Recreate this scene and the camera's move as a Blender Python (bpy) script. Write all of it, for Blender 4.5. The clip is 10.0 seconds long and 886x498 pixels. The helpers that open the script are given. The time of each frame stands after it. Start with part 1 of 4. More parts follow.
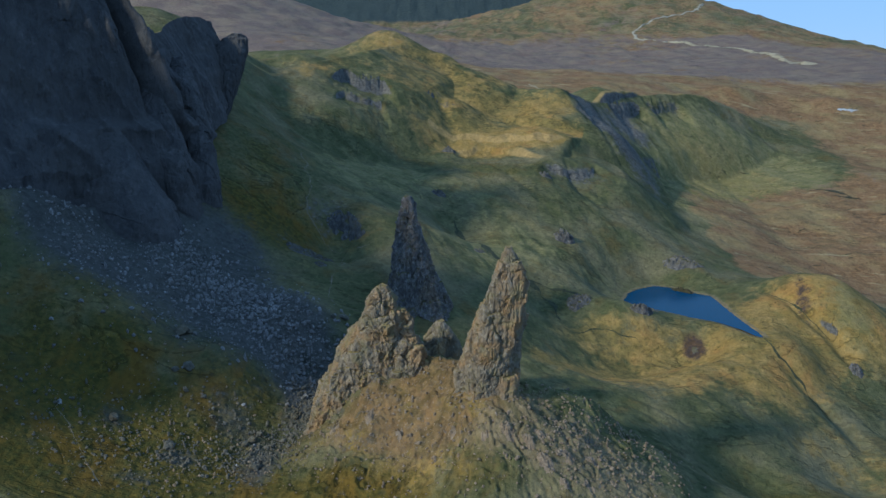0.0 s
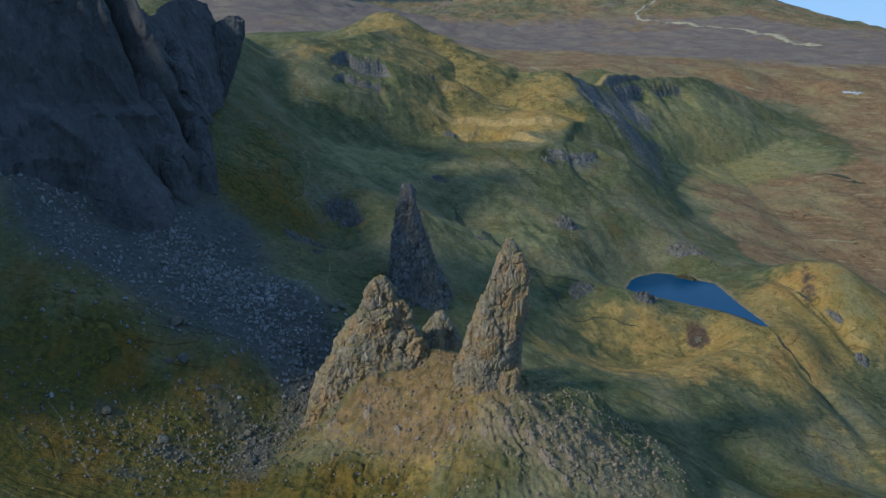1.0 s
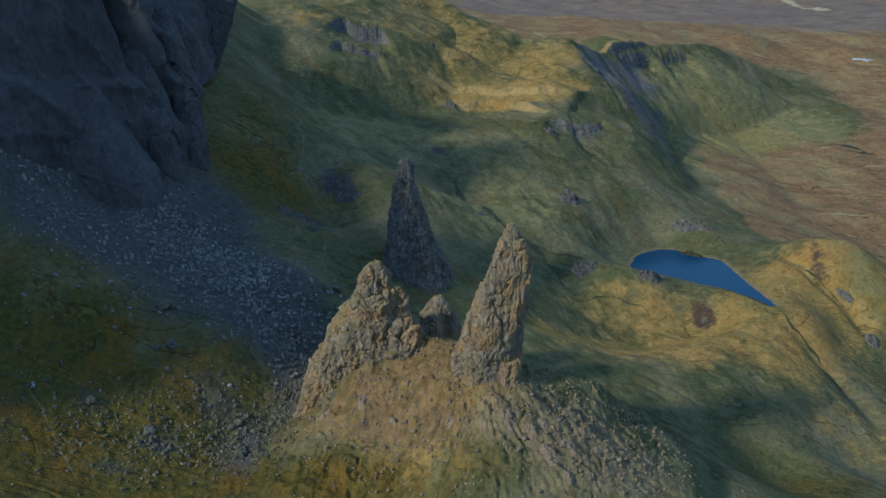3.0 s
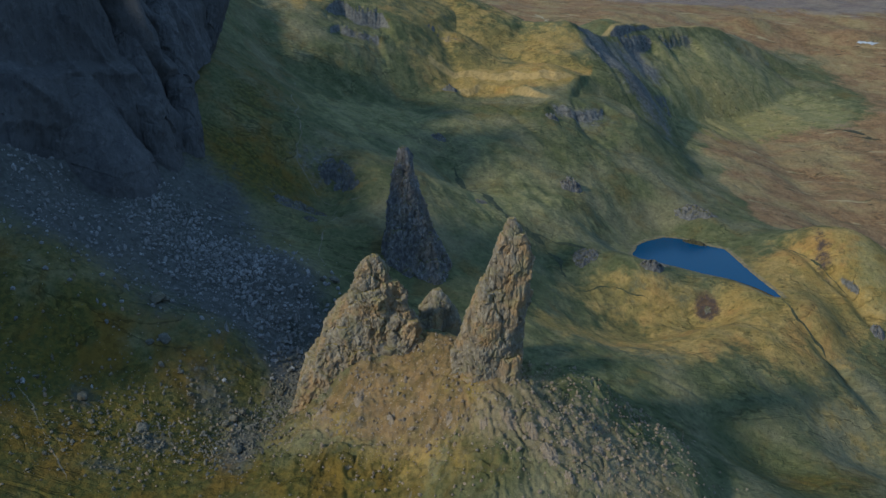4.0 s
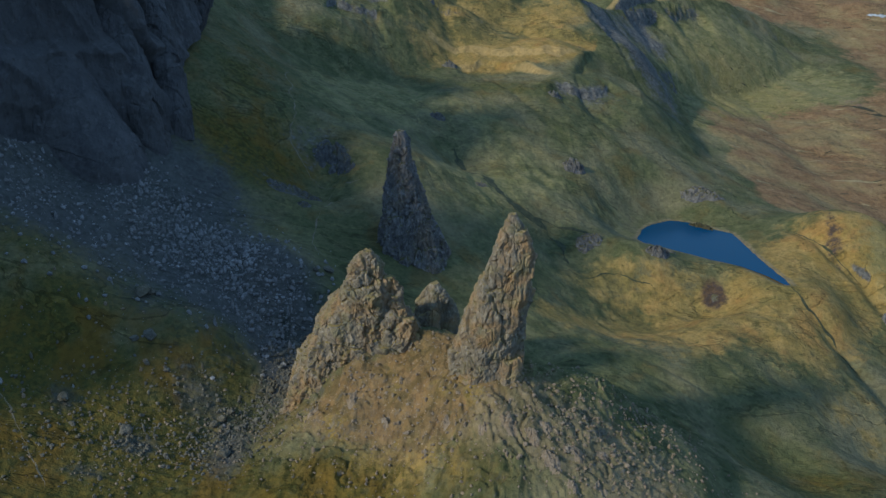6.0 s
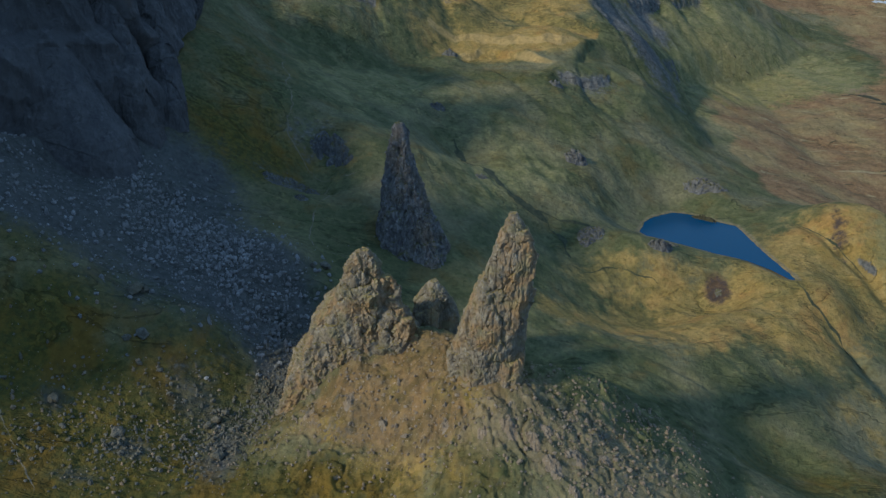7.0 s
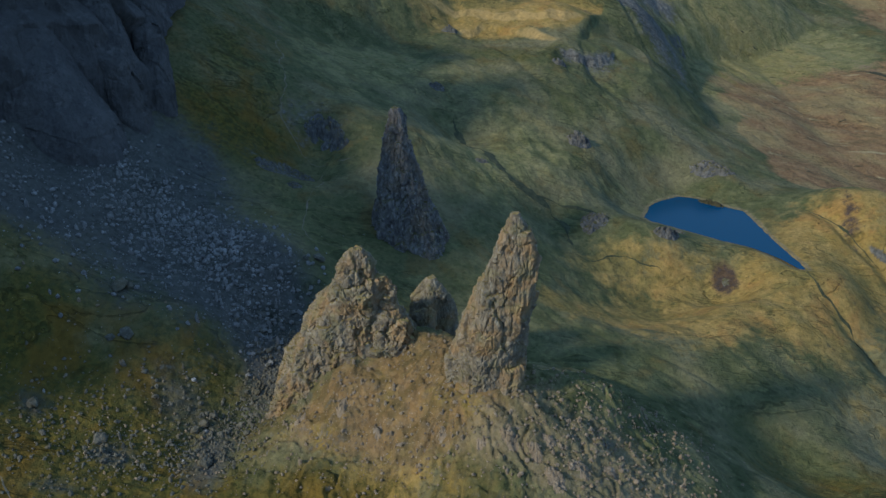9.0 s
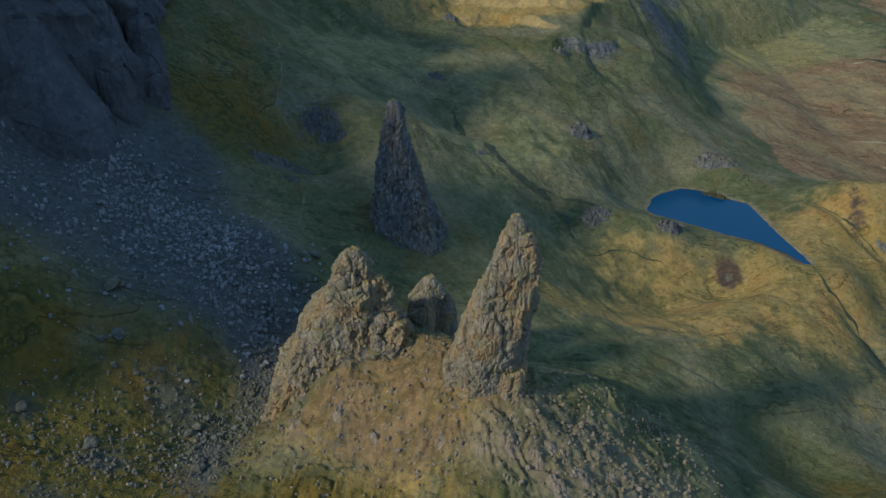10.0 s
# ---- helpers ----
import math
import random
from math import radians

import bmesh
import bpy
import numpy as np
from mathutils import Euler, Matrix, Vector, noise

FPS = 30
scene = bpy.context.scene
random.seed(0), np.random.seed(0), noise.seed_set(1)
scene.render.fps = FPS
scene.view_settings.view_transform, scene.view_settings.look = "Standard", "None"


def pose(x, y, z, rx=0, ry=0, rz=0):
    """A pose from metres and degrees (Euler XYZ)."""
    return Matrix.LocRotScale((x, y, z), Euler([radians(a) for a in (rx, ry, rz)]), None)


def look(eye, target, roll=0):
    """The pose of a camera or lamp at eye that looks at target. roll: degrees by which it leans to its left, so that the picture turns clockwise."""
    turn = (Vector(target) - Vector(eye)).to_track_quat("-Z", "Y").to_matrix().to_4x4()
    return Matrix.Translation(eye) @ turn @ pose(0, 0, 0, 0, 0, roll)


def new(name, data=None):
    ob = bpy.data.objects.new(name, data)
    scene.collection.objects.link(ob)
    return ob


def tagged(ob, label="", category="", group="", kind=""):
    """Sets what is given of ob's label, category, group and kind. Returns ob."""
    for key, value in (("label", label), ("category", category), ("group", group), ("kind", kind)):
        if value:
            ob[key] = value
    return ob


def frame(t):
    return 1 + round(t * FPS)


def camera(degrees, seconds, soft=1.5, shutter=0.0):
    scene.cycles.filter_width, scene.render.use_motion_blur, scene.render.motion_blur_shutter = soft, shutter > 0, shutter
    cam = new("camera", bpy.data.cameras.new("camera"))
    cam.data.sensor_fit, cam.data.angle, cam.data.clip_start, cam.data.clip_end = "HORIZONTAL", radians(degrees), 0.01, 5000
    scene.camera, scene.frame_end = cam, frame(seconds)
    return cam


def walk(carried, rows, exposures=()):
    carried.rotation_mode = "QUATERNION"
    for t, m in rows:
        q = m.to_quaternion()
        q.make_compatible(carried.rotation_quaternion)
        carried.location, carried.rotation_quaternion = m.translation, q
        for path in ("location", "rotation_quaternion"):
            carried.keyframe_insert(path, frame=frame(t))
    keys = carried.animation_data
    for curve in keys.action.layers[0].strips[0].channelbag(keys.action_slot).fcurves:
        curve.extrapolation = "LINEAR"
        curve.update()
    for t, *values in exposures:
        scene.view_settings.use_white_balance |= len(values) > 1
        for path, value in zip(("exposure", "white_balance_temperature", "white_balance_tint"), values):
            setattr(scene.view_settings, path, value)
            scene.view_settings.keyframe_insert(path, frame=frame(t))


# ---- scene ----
cam = camera(53.6, 10.0)
METRES, EYE, TILT, LEAN, TURN = 75.0, 141.0, -13.0, 0.0, 0.0
ROWS = [
    (0.0, 0.0, 0.0, 0.0, 0.0, 0.0, -0.0),
    (0.5, 0.0036, 0.0447, 0.0199, 0.05, -0.59, -0.03),
    (1.0, 0.0064, 0.0927, 0.0409, 0.07, -1.23, -0.06),
    (1.5, 0.009, 0.1366, 0.0607, 0.08, -1.81, -0.09),
    (2.0, 0.0129, 0.1851, 0.0809, 0.1, -2.41, -0.12),
    (2.5, 0.0169, 0.2293, 0.0996, 0.14, -2.98, -0.15),
    (4.0, 0.0255, 0.3642, 0.1612, 0.2, -4.76, -0.27),
    (4.5, 0.0288, 0.4134, 0.1811, 0.22, -5.29, -0.29),
    (5.0, 0.0323, 0.4578, 0.1998, 0.24, -5.73, -0.31),
    (5.5, 0.0354, 0.5054, 0.2205, 0.26, -6.22, -0.34),
    (7.0, 0.0443, 0.6417, 0.2773, 0.32, -7.62, -0.4),
    (7.5, 0.0458, 0.6895, 0.2975, 0.32, -8.11, -0.44),
    (8.0, 0.0485, 0.7336, 0.3157, 0.35, -8.57, -0.45),
    (8.5, 0.0508, 0.7804, 0.3358, 0.36, -9.07, -0.46),
    (9.0, 0.0527, 0.8239, 0.354, 0.36, -9.53, -0.47),
    (9.5, 0.0546, 0.8709, 0.3741, 0.37, -10.02, -0.5),
    (10.0, 0.0566, 0.917, 0.3943, 0.38, -10.53, -0.5),
]
walk(cam, [(t, pose(0, 0, EYE, TILT, LEAN, TURN) @ pose(METRES * x, METRES * y, METRES * z, 90 + pitch, roll, yaw)) for t, x, y, z, yaw, pitch, roll in ROWS],
     exposures=[(0.0, 0.33, 5790, 8), (1.5, 0.30, 5920, 8), (5.0, 0.28, 6110, 8), (10.0, 0.27, 6110, 8)])

# ---- sky and sun ----
SUN_UP = 29.5
SUN_WAY = Vector((0.83, 0.56, 0)).normalized()  # the way the light travels over the ground
world = bpy.data.worlds.new("world")
scene.world = world
world.use_nodes = True
sky = world.node_tree.nodes.new("ShaderNodeTexSky")
sky.sky_type = "NISHITA"
sky.sun_disc = False
sky.sun_elevation = radians(SUN_UP)
sky.sun_rotation = math.atan2(-SUN_WAY.x, -SUN_WAY.y)
sky.altitude = 500
sky.air_density, sky.dust_density, sky.ozone_density = 0.7, 0.0, 5.0
haze = world.node_tree.nodes.new("ShaderNodeMix")  # thin high haze evens the sky out
haze.data_type = "RGBA"
haze.inputs[0].default_value, haze.inputs[7].default_value = 0.92, (1.56, 2.70, 4.35, 1)
world.node_tree.links.new(sky.outputs[0], haze.inputs[6])
world.node_tree.links.new(haze.outputs[2], world.node_tree.nodes["Background"].inputs[0])
world.node_tree.nodes["Background"].inputs[1].default_value = 0.15
sun = new("sun", bpy.data.lights.new("sun", "SUN"))
sun.data.energy, sun.data.angle, sun.data.color = 3.2, radians(4.5), (0.965, 0.875, 0.68)
sun.matrix_world = look((0, 0, 0), SUN_WAY * math.cos(radians(SUN_UP)) - Vector((0, 0, math.sin(radians(SUN_UP)))))


# ---- noise on arrays ----
def hashed(ix, iy, iz, seed):
    h = (ix * 374761393 + iy * 668265263 + iz * 2147483647 + seed * 974634777) & 0xFFFFFFFF
    h = ((h ^ (h >> 13)) * 1274126177) & 0xFFFFFFFF
    h = ((h ^ (h >> 16)) * 2246822519) & 0xFFFFFFFF
    return ((h ^ (h >> 15)) & 0xFFFFFF) / float(0xFFFFFF)


def vnoise(x, y, z=None, seed=0):
    """Smooth noise from -1 to 1, one step a unit."""
    flat = z is None
    ix, iy = np.floor(x).astype(np.int64), np.floor(y).astype(np.int64)
    fx, fy = x - ix, y - iy
    fx, fy = fx * fx * fx * (fx * (fx * 6 - 15) + 10), fy * fy * fy * (fy * (fy * 6 - 15) + 10)

    def layer(iz):
        a = hashed(ix, iy, iz, seed) * (1 - fx) + hashed(ix + 1, iy, iz, seed) * fx
        b = hashed(ix, iy + 1, iz, seed) * (1 - fx) + hashed(ix + 1, iy + 1, iz, seed) * fx
        return a * (1 - fy) + b * fy

    if flat:
        return layer(0) * 2 - 1
    iz = np.floor(z).astype(np.int64)
    fz = z - iz
    fz = fz * fz * (3 - 2 * fz)
    return (layer(iz) * (1 - fz) + layer(iz + 1) * fz) * 2 - 1


def fbm(x, y, z=None, octaves=4, seed=0, gain=0.5, ridged=False):
    total, amp, norm = 0.0, 1.0, 0.0
    for k in range(octaves):
        f = 2.03 ** k
        n = vnoise(x * f + 17.3 * k, y * f - 9.1 * k, None if z is None else z * f + 5.7 * k, seed + k)
        total = total + amp * ((1 - 2 * np.abs(n)) if ridged else n)
        norm += amp
        amp *= gain
    return total / norm


def cells(x, y, z, seed=0):
    """Distances to the nearest and second nearest of scattered points, and a number for the nearest."""
    ix, iy, iz = (np.floor(v).astype(np.int64) for v in (x, y, z))
    d1 = np.full(x.shape, 9.0)
    d2 = np.full(x.shape, 9.0)
    who = np.zeros(x.shape)
    for a in (-1, 0, 1):
        for b in (-1, 0, 1):
            for c in (-1, 0, 1):
                jx, jy, jz = ix + a, iy + b, iz + c
                d = np.sqrt((jx + hashed(jx, jy, jz, seed) - x) ** 2 + (jy + hashed(jx, jy, jz, seed + 1) - y) ** 2
                            + (jz + hashed(jx, jy, jz, seed + 2) - z) ** 2)
                near = d < d1
                d2 = np.where(near, d1, np.minimum(d2, d))
                who = np.where(near, hashed(jx, jy, jz, seed + 3), who)
                d1 = np.where(near, d, d1)
    return d1, d2, who


def blocks(x, y, z, seed=0):
    """Angular blocks: a height for each that tilts its own way, from about -1 to 1, and the distance to the joint with the next."""
    ix, iy, iz = (np.floor(v).astype(np.int64) for v in (x, y, z))
    d1, d2, height = np.full(x.shape, 9.0), np.full(x.shape, 9.0), np.zeros(x.shape)
    for a in (-1, 0, 1):
        for b in (-1, 0, 1):
            for c in (-1, 0, 1):
                jx, jy, jz = ix + a, iy + b, iz + c
                dx, dy, dz = x - jx - hashed(jx, jy, jz, seed), y - jy - hashed(jx, jy, jz, seed + 1), z - jz - hashed(jx, jy, jz, seed + 2)
                d = np.sqrt(dx * dx + dy * dy + dz * dz)
                near = d < d1
                d2 = np.where(near, d1, np.minimum(d2, d))
                tilt = (hashed(jx, jy, jz, seed + 4) - 0.5) * dx + (hashed(jx, jy, jz, seed + 5) - 0.5) * dy + (hashed(jx, jy, jz, seed + 6) - 0.3) * dz
                height = np.where(near, 2 * hashed(jx, jy, jz, seed + 3) - 1 + 1.9 * tilt, height)
                d1 = np.where(near, d, d1)
    return height, d2 - d1


def step(a, b, v):
    s = np.clip((v - a) / (b - a), 0, 1)
    return s * s * (3 - 2 * s)


# ---- materials ----
class Paint:
    """A node material, built up by short calls."""

    def __init__(self, name, roughness=0.9, specular=0.2):
        self.mat = bpy.data.materials.new(name)
        self.mat.use_nodes = True
        self.tree = self.mat.node_tree
        self.bsdf = self.tree.nodes["Principled BSDF"]
        self.bsdf.inputs["Roughness"].default_value = roughness
        self.bsdf.inputs["Specular IOR Level"].default_value = specular
        self.place = self.tree.nodes.new("ShaderNodeNewGeometry").outputs["Position"]

    def node(self, kind, **links):
        n = self.tree.nodes.new(kind)
        for key, value in links.items():
            self.put(n.inputs[key.replace("_", " ")], value)
        return n

    def put(self, socket, value):
        if isinstance(value, bpy.types.NodeSocket):
            self.tree.links.new(value, socket)
        elif isinstance(value, tuple) and len(value) == 3 and socket.type == "RGBA":
            socket.default_value = (*value, 1)
        else:
            socket.default_value = value

    def noise(self, metres, detail=4.0, rough=0.6, stretch=None, warp=0.0):
        p = self.place
        if stretch:
            m = self.node("ShaderNodeMapping", Vector=p)
            m.inputs["Scale"].default_value = stretch
            p = m.outputs[0]
        n = self.node("ShaderNodeTexNoise", Vector=p, Scale=1.0 / metres, Detail=detail, Roughness=rough, Distortion=warp)
        return n.outputs["Fac"]

    def spots(self, metres, feature="F1", stretch=None, out="Distance"):
        p = self.place
        if stretch:
            m = self.node("ShaderNodeMapping", Vector=p)
            m.inputs["Scale"].default_value = stretch
            p = m.outputs[0]
        n = self.node("ShaderNodeTexVoronoi", Vector=p, Scale=1.0 / metres)
        n.feature = feature
        return n.outputs[out]

    def attr(self, name):
        n = self.tree.nodes.new("ShaderNodeAttribute")
        n.attribute_name = name
        return n.outputs["Fac"]

    def ramp(self, fac, low, high):
        n = self.node("ShaderNodeMapRange", Value=fac)
        n.interpolation_type = "SMOOTHSTEP"
        n.inputs["From Min"].default_value, n.inputs["From Max"].default_value = low, high
        return n.outputs[0]

    def math(self, op, a, b=0.0, clamp=False):
        n = self.tree.nodes.new("ShaderNodeMath")
        n.operation, n.use_clamp = op, clamp
        self.put(n.inputs[0], a)
        self.put(n.inputs[1], b)
        return n.outputs[0]

    def mix(self, fac, a, b, blend="MIX"):
        n = self.tree.nodes.new("ShaderNodeMix")
        n.data_type, n.blend_type = "RGBA", blend
        self.put(n.inputs[0], fac)
        self.put(n.inputs[6], a)
        self.put(n.inputs[7], b)
        return n.outputs[2]

    def color(self, value):
        self.put(self.bsdf.inputs["Base Color"], value)
        return self

    def bump(self, height, distance, strength=1.0, on=None):
        n = self.node("ShaderNodeBump", Height=height, Distance=distance, Strength=strength)
        if on is not None:
            self.put(n.inputs["Normal"], on)
        self.put(self.bsdf.inputs["Normal"], n.outputs[0])
        return n.outputs[0]


def ground_paint():
    p = Paint("ground", 0.95, 0.1)
    broad, mid, fine, grain = p.noise(42, 5), p.noise(9, 5, 0.65), p.noise(2.2, 5, 0.7), p.noise(0.6, 3, 0.7)
    patch = p.noise(19, 4, 0.6, None, 0.5)
    ragged = p.math("ADD", p.math("MULTIPLY", p.math("SUBTRACT", mid, 0.5), 1.0), p.math("MULTIPLY", p.math("SUBTRACT", fine, 0.5), 0.6))

    def cover(name, low=0.3, high=0.7, rag=1.0):
        return p.ramp(p.math("ADD", p.attr(name), p.math("MULTIPLY", ragged, rag)), low, high)

    def tint(fac, base, shade):
        return p.mix(fac, base, p.mix(1.0, base, shade, "MULTIPLY"))

    grass = p.mix(p.ramp(mid, 0.35, 0.7), (0.068, 0.076, 0.034), (0.116, 0.118, 0.058))
    grass = p.mix(p.ramp(broad, 0.42, 0.68), grass, (0.150, 0.135, 0.078))
    grass = p.mix(p.math("MULTIPLY", p.ramp(patch, 0.52, 0.68), 0.6), grass, (0.105, 0.078, 0.030))
    grass = p.mix(p.math("MULTIPLY", p.ramp(fine, 0.52, 0.75), 0.6), grass, (0.050, 0.058, 0.034))
    gold = p.mix(p.ramp(mid, 0.35, 0.65), (0.225, 0.150, 0.046), (0.285, 0.196, 0.072))
    gold = p.mix(p.math("MULTIPLY", p.ramp(patch, 0.50, 0.64), 0.7), gold, (0.150, 0.126, 0.046))
    gold = p.mix(p.math("MULTIPLY", p.ramp(patch, 0.46, 0.36), 0.6), gold, (0.270, 0.150, 0.052))
    gold = p.mix(p.math("MULTIPLY", p.ramp(fine, 0.5, 0.72), 0.8), gold, (0.130, 0.110, 0.040))
    heath = p.mix(p.ramp(mid, 0.35, 0.65), (0.168, 0.100, 0.051), (0.228, 0.142, 0.075))
    heath = p.mix(p.ramp(broad, 0.45, 0.65), heath, (0.235, 0.172, 0.084))
    heath = p.mix(p.math("MULTIPLY", p.ramp(fine, 0.52, 0.72), 0.7), heath, (0.120, 0.086, 0.050))
    streak = p.noise(26, 5, 0.65, (0.5, 1.6, 1.0), 0.6)
    heath = p.mix(p.math("MULTIPLY", p.ramp(streak, 0.52, 0.66), 0.55), heath, (0.115, 0.090, 0.046))
    heath = p.mix(p.math("MULTIPLY", p.ramp(p.noise(15, 4, 0.6, (0.32, 1.9, 1.0), 0.4), 0.60, 0.68), 0.8), heath, (0.31, 0.25, 0.14))
    heath = p.mix(p.math("MULTIPLY", p.ramp(p.noise(70, 4, 0.6, (0.6, 1.4, 1)), 0.54, 0.66), 0.6), heath, (0.215, 0.168, 0.084))
    purple = p.mix(p.ramp(broad, 0.4, 0.65), (0.148, 0.112, 0.098), (0.190, 0.150, 0.116))
    soil = p.mix(p.ramp(mid, 0.35, 0.68), (0.182, 0.116, 0.056), (0.132, 0.100, 0.047))
    soil = p.mix(p.ramp(patch, 0.5, 0.66), soil, (0.200, 0.145, 0.038))
    soil = p.mix(p.math("MULTIPLY", p.ramp(fine, 0.45, 0.7), 0.8), soil, (0.160, 0.122, 0.078))
    soil = p.mix(p.math("MULTIPLY", p.ramp(p.math("ADD", p.attr("rill"), p.math("MULTIPLY", ragged, 0.4)), 0.46, 0.62), 0.4), soil, (0.225, 0.138, 0.060))
    soil = p.mix(p.ramp(p.noise(0.9, 2), 0.62, 0.74), soil, (0.27, 0.22, 0.165))
    stone = p.mix(p.ramp(fine, 0.35, 0.65), (0.070, 0.070, 0.068), (0.138, 0.134, 0.126))
    talus_shade = p.mix(p.ramp(fine, 0.35, 0.65), (0.050, 0.053, 0.056), (0.082, 0.085, 0.088))
    # the far hill's shaded, bluish look is put into this colour
    far_dim = p.mix(p.ramp(mid, 0.35, 0.65), (0.030, 0.046, 0.050), (0.042, 0.058, 0.060))
    bracken = p.mix(p.ramp(fine, 0.38, 0.62), (0.096, 0.071, 0.013), (0.050, 0.051, 0.013))
    bracken = p.mix(p.math("MULTIPLY", p.ramp(patch, 0.50, 0.62), 0.75), bracken, (0.118, 0.070, 0.012))
    bracken = p.mix(p.math("MULTIPLY", p.ramp(mid, 0.54, 0.70), 0.45), bracken, (0.036, 0.041, 0.018))
    c = p.mix(cover("gold"), grass, gold)
    c = p.mix(p.math("MULTIPLY", cover("pale", 0.3, 0.8), 0.7), c, p.mix(p.ramp(mid, 0.4, 0.65), (0.172, 0.163, 0.070), (0.225, 0.200, 0.096)))
    c = p.mix(p.math("MULTIPLY", cover("brown", 0.15, 0.85, 1.3), 0.88), c, bracken)
    c = p.mix(cover("heath"), c, heath)
    c = p.mix(cover("purple"), c, purple)
    c = p.mix(cover("far_dim", rag=0.2), c, far_dim)
    c = p.mix(cover("soil"), c, soil)
    c = p.mix(p.math("MULTIPLY", cover("gravel", 0.3, 0.8), 0.8), c, p.mix(p.ramp(fine, 0.35, 0.65), (0.145, 0.120, 0.072), (0.200, 0.166, 0.105)))
    c = p.mix(cover("bog", 0.4, 0.8), c, p.mix(p.ramp(fine, 0.4, 0.6), (0.085, 0.055, 0.034), (0.060, 0.046, 0.042)))
    c = p.mix(p.math("MULTIPLY", cover("lit_edge", rag=0.3), 0.85), c, p.mix(fine, (0.27, 0.185, 0.075), (0.36, 0.26, 0.12)))
    c = p.mix(p.math("MULTIPLY", cover("talus_shade", 0.15, 0.95, 0.9), 0.9), c, talus_shade)
    c = p.mix(cover("stone"), c, stone)
    rill = p.math("ADD", p.attr("rill"), p.math("MULTIPLY", p.math("SUBTRACT", fine, 0.5), 0.5))
    c = tint(p.math("MULTIPLY", p.ramp(rill, 0.52, 0.80), 0.65), c, (0.50, 0.58, 0.50))
    c = tint(p.math("MULTIPLY", p.ramp(rill, 0.48, 0.22), 0.5), c, (1.30, 1.26, 1.22))
    # narrow ledges and sheep tracks: dark risers and pale highlights put into the colour
    ledge = p.noise(21, 4, 0.55, (0.55, 1.5, 1.0), 0.9)
    some = p.math("MULTIPLY", p.ramp(p.noise(55, 3, 0.6), 0.44, 0.56), p.ramp(p.math("ADD", p.attr("soil"), p.attr("gravel")), 0.35, 0.1))
    riser = p.math("MULTIPLY", some, p.ramp(p.math("ABSOLUTE", p.math("SUBTRACT", ledge, 0.50), 0), 0.024, 0.002))
    edge = p.math("MULTIPLY", some, p.ramp(p.math("ABSOLUTE", p.math("SUBTRACT", ledge, 0.525), 0), 0.018, 0.004))
    c = tint(p.math("MULTIPLY", riser, 0.52), c, (0.45, 0.47, 0.47))
    c = tint(p.math("MULTIPLY", edge, 0.55), c, (1.5, 1.42, 1.3))
    c = tint(p.math("MULTIPLY", p.ramp(grain, 0.45, 0.8), 0.7), c, (0.62, 0.62, 0.60))
    clump = p.node("ShaderNodeSeparateColor", Color=p.spots(1.5, out="Color")).outputs[0]
    clod = p.node("ShaderNodeSeparateColor", Color=p.spots(4.5, out="Color")).outputs[1]
    c = tint(p.math("MULTIPLY", p.ramp(clump, 0.55, 1.0), 0.36), c, (0.45, 0.46, 0.46))
    c = tint(p.math("MULTIPLY", p.ramp(clump, 0.3, 0.0), 0.28), c, (1.55, 1.5, 1.4))
    c = tint(p.math("MULTIPLY", p.ramp(clod, 0.7, 1.0), 0.22), c, (0.6, 0.62, 0.6))
    p.color(c)
    tall = p.math("ADD", p.math("MULTIPLY", mid, 1.6), p.math("ADD", p.math("MULTIPLY", fine, 0.7), p.math("MULTIPLY", grain, 0.3)))
    tall = p.math("SUBTRACT", tall, p.math("MULTIPLY", riser, 0.5))
    p.bump(tall, 1.0, 0.75)
    return p.mat


def rock_paint(name, dark, light, warm, lichen, grass=0.0, scale=1.0, relief=0.8, upright=0.6, turf=((0.05, 0.055, 0.016), (0.10, 0.09, 0.03)), stain=None):
    p = Paint(name, 0.92, 0.15)
    broad, mid, fine = p.noise(9 * scale, 4), p.noise(2.2 * scale, 5, 0.7, (1, 1, 0.6)), p.noise(0.5 * scale, 4, 0.7)
    c = p.mix(p.ramp(mid, 0.35, 0.65), dark, light)
    c = p.mix(p.ramp(broad, 0.45, 0.65), c, warm)
    c = p.mix(p.math("MULTIPLY", p.ramp(p.noise(1.3 * scale, 4, 0.7), 0.55, 0.72), 0.75), c, lichen)
    c = p.mix(p.ramp(fine, 0.55, 0.78), c, p.mix(1.0, c, (0.55, 0.53, 0.52), "MULTIPLY"))
    if stain:
        c = p.mix(p.math("MULTIPLY", p.ramp(p.noise(5 * scale, 4, 0.6), 0.50, 0.64), 0.6), c, stain)
    if grass:
        up = p.node("ShaderNodeSeparateXYZ", Vector=p.tree.nodes["Geometry"].outputs["Normal"]).outputs[2]
        c = p.mix(p.ramp(p.math("ADD", up, p.math("MULTIPLY", p.math("SUBTRACT", mid, 0.5), 0.5)), grass, grass + 0.2), c, p.mix(fine, *turf))
    p.color(c)
    flute = p.noise(1.1 * scale, 5, 0.7, (1, 1, upright), 0.4)
    c = p.mix(p.math("MULTIPLY", p.ramp(flute, 0.50, 0.66), 0.5), c, p.mix(1.0, c, (0.50, 0.48, 0.47), "MULTIPLY"))
    p.color(c)
    tall = p.math("ADD", p.math("MULTIPLY", flute, 1.0), p.math("ADD", p.math("MULTIPLY", mid, 0.4), p.math("MULTIPLY", fine, 0.35)))
    p.bump(tall, 0.8 * scale, relief)
    return p.mat


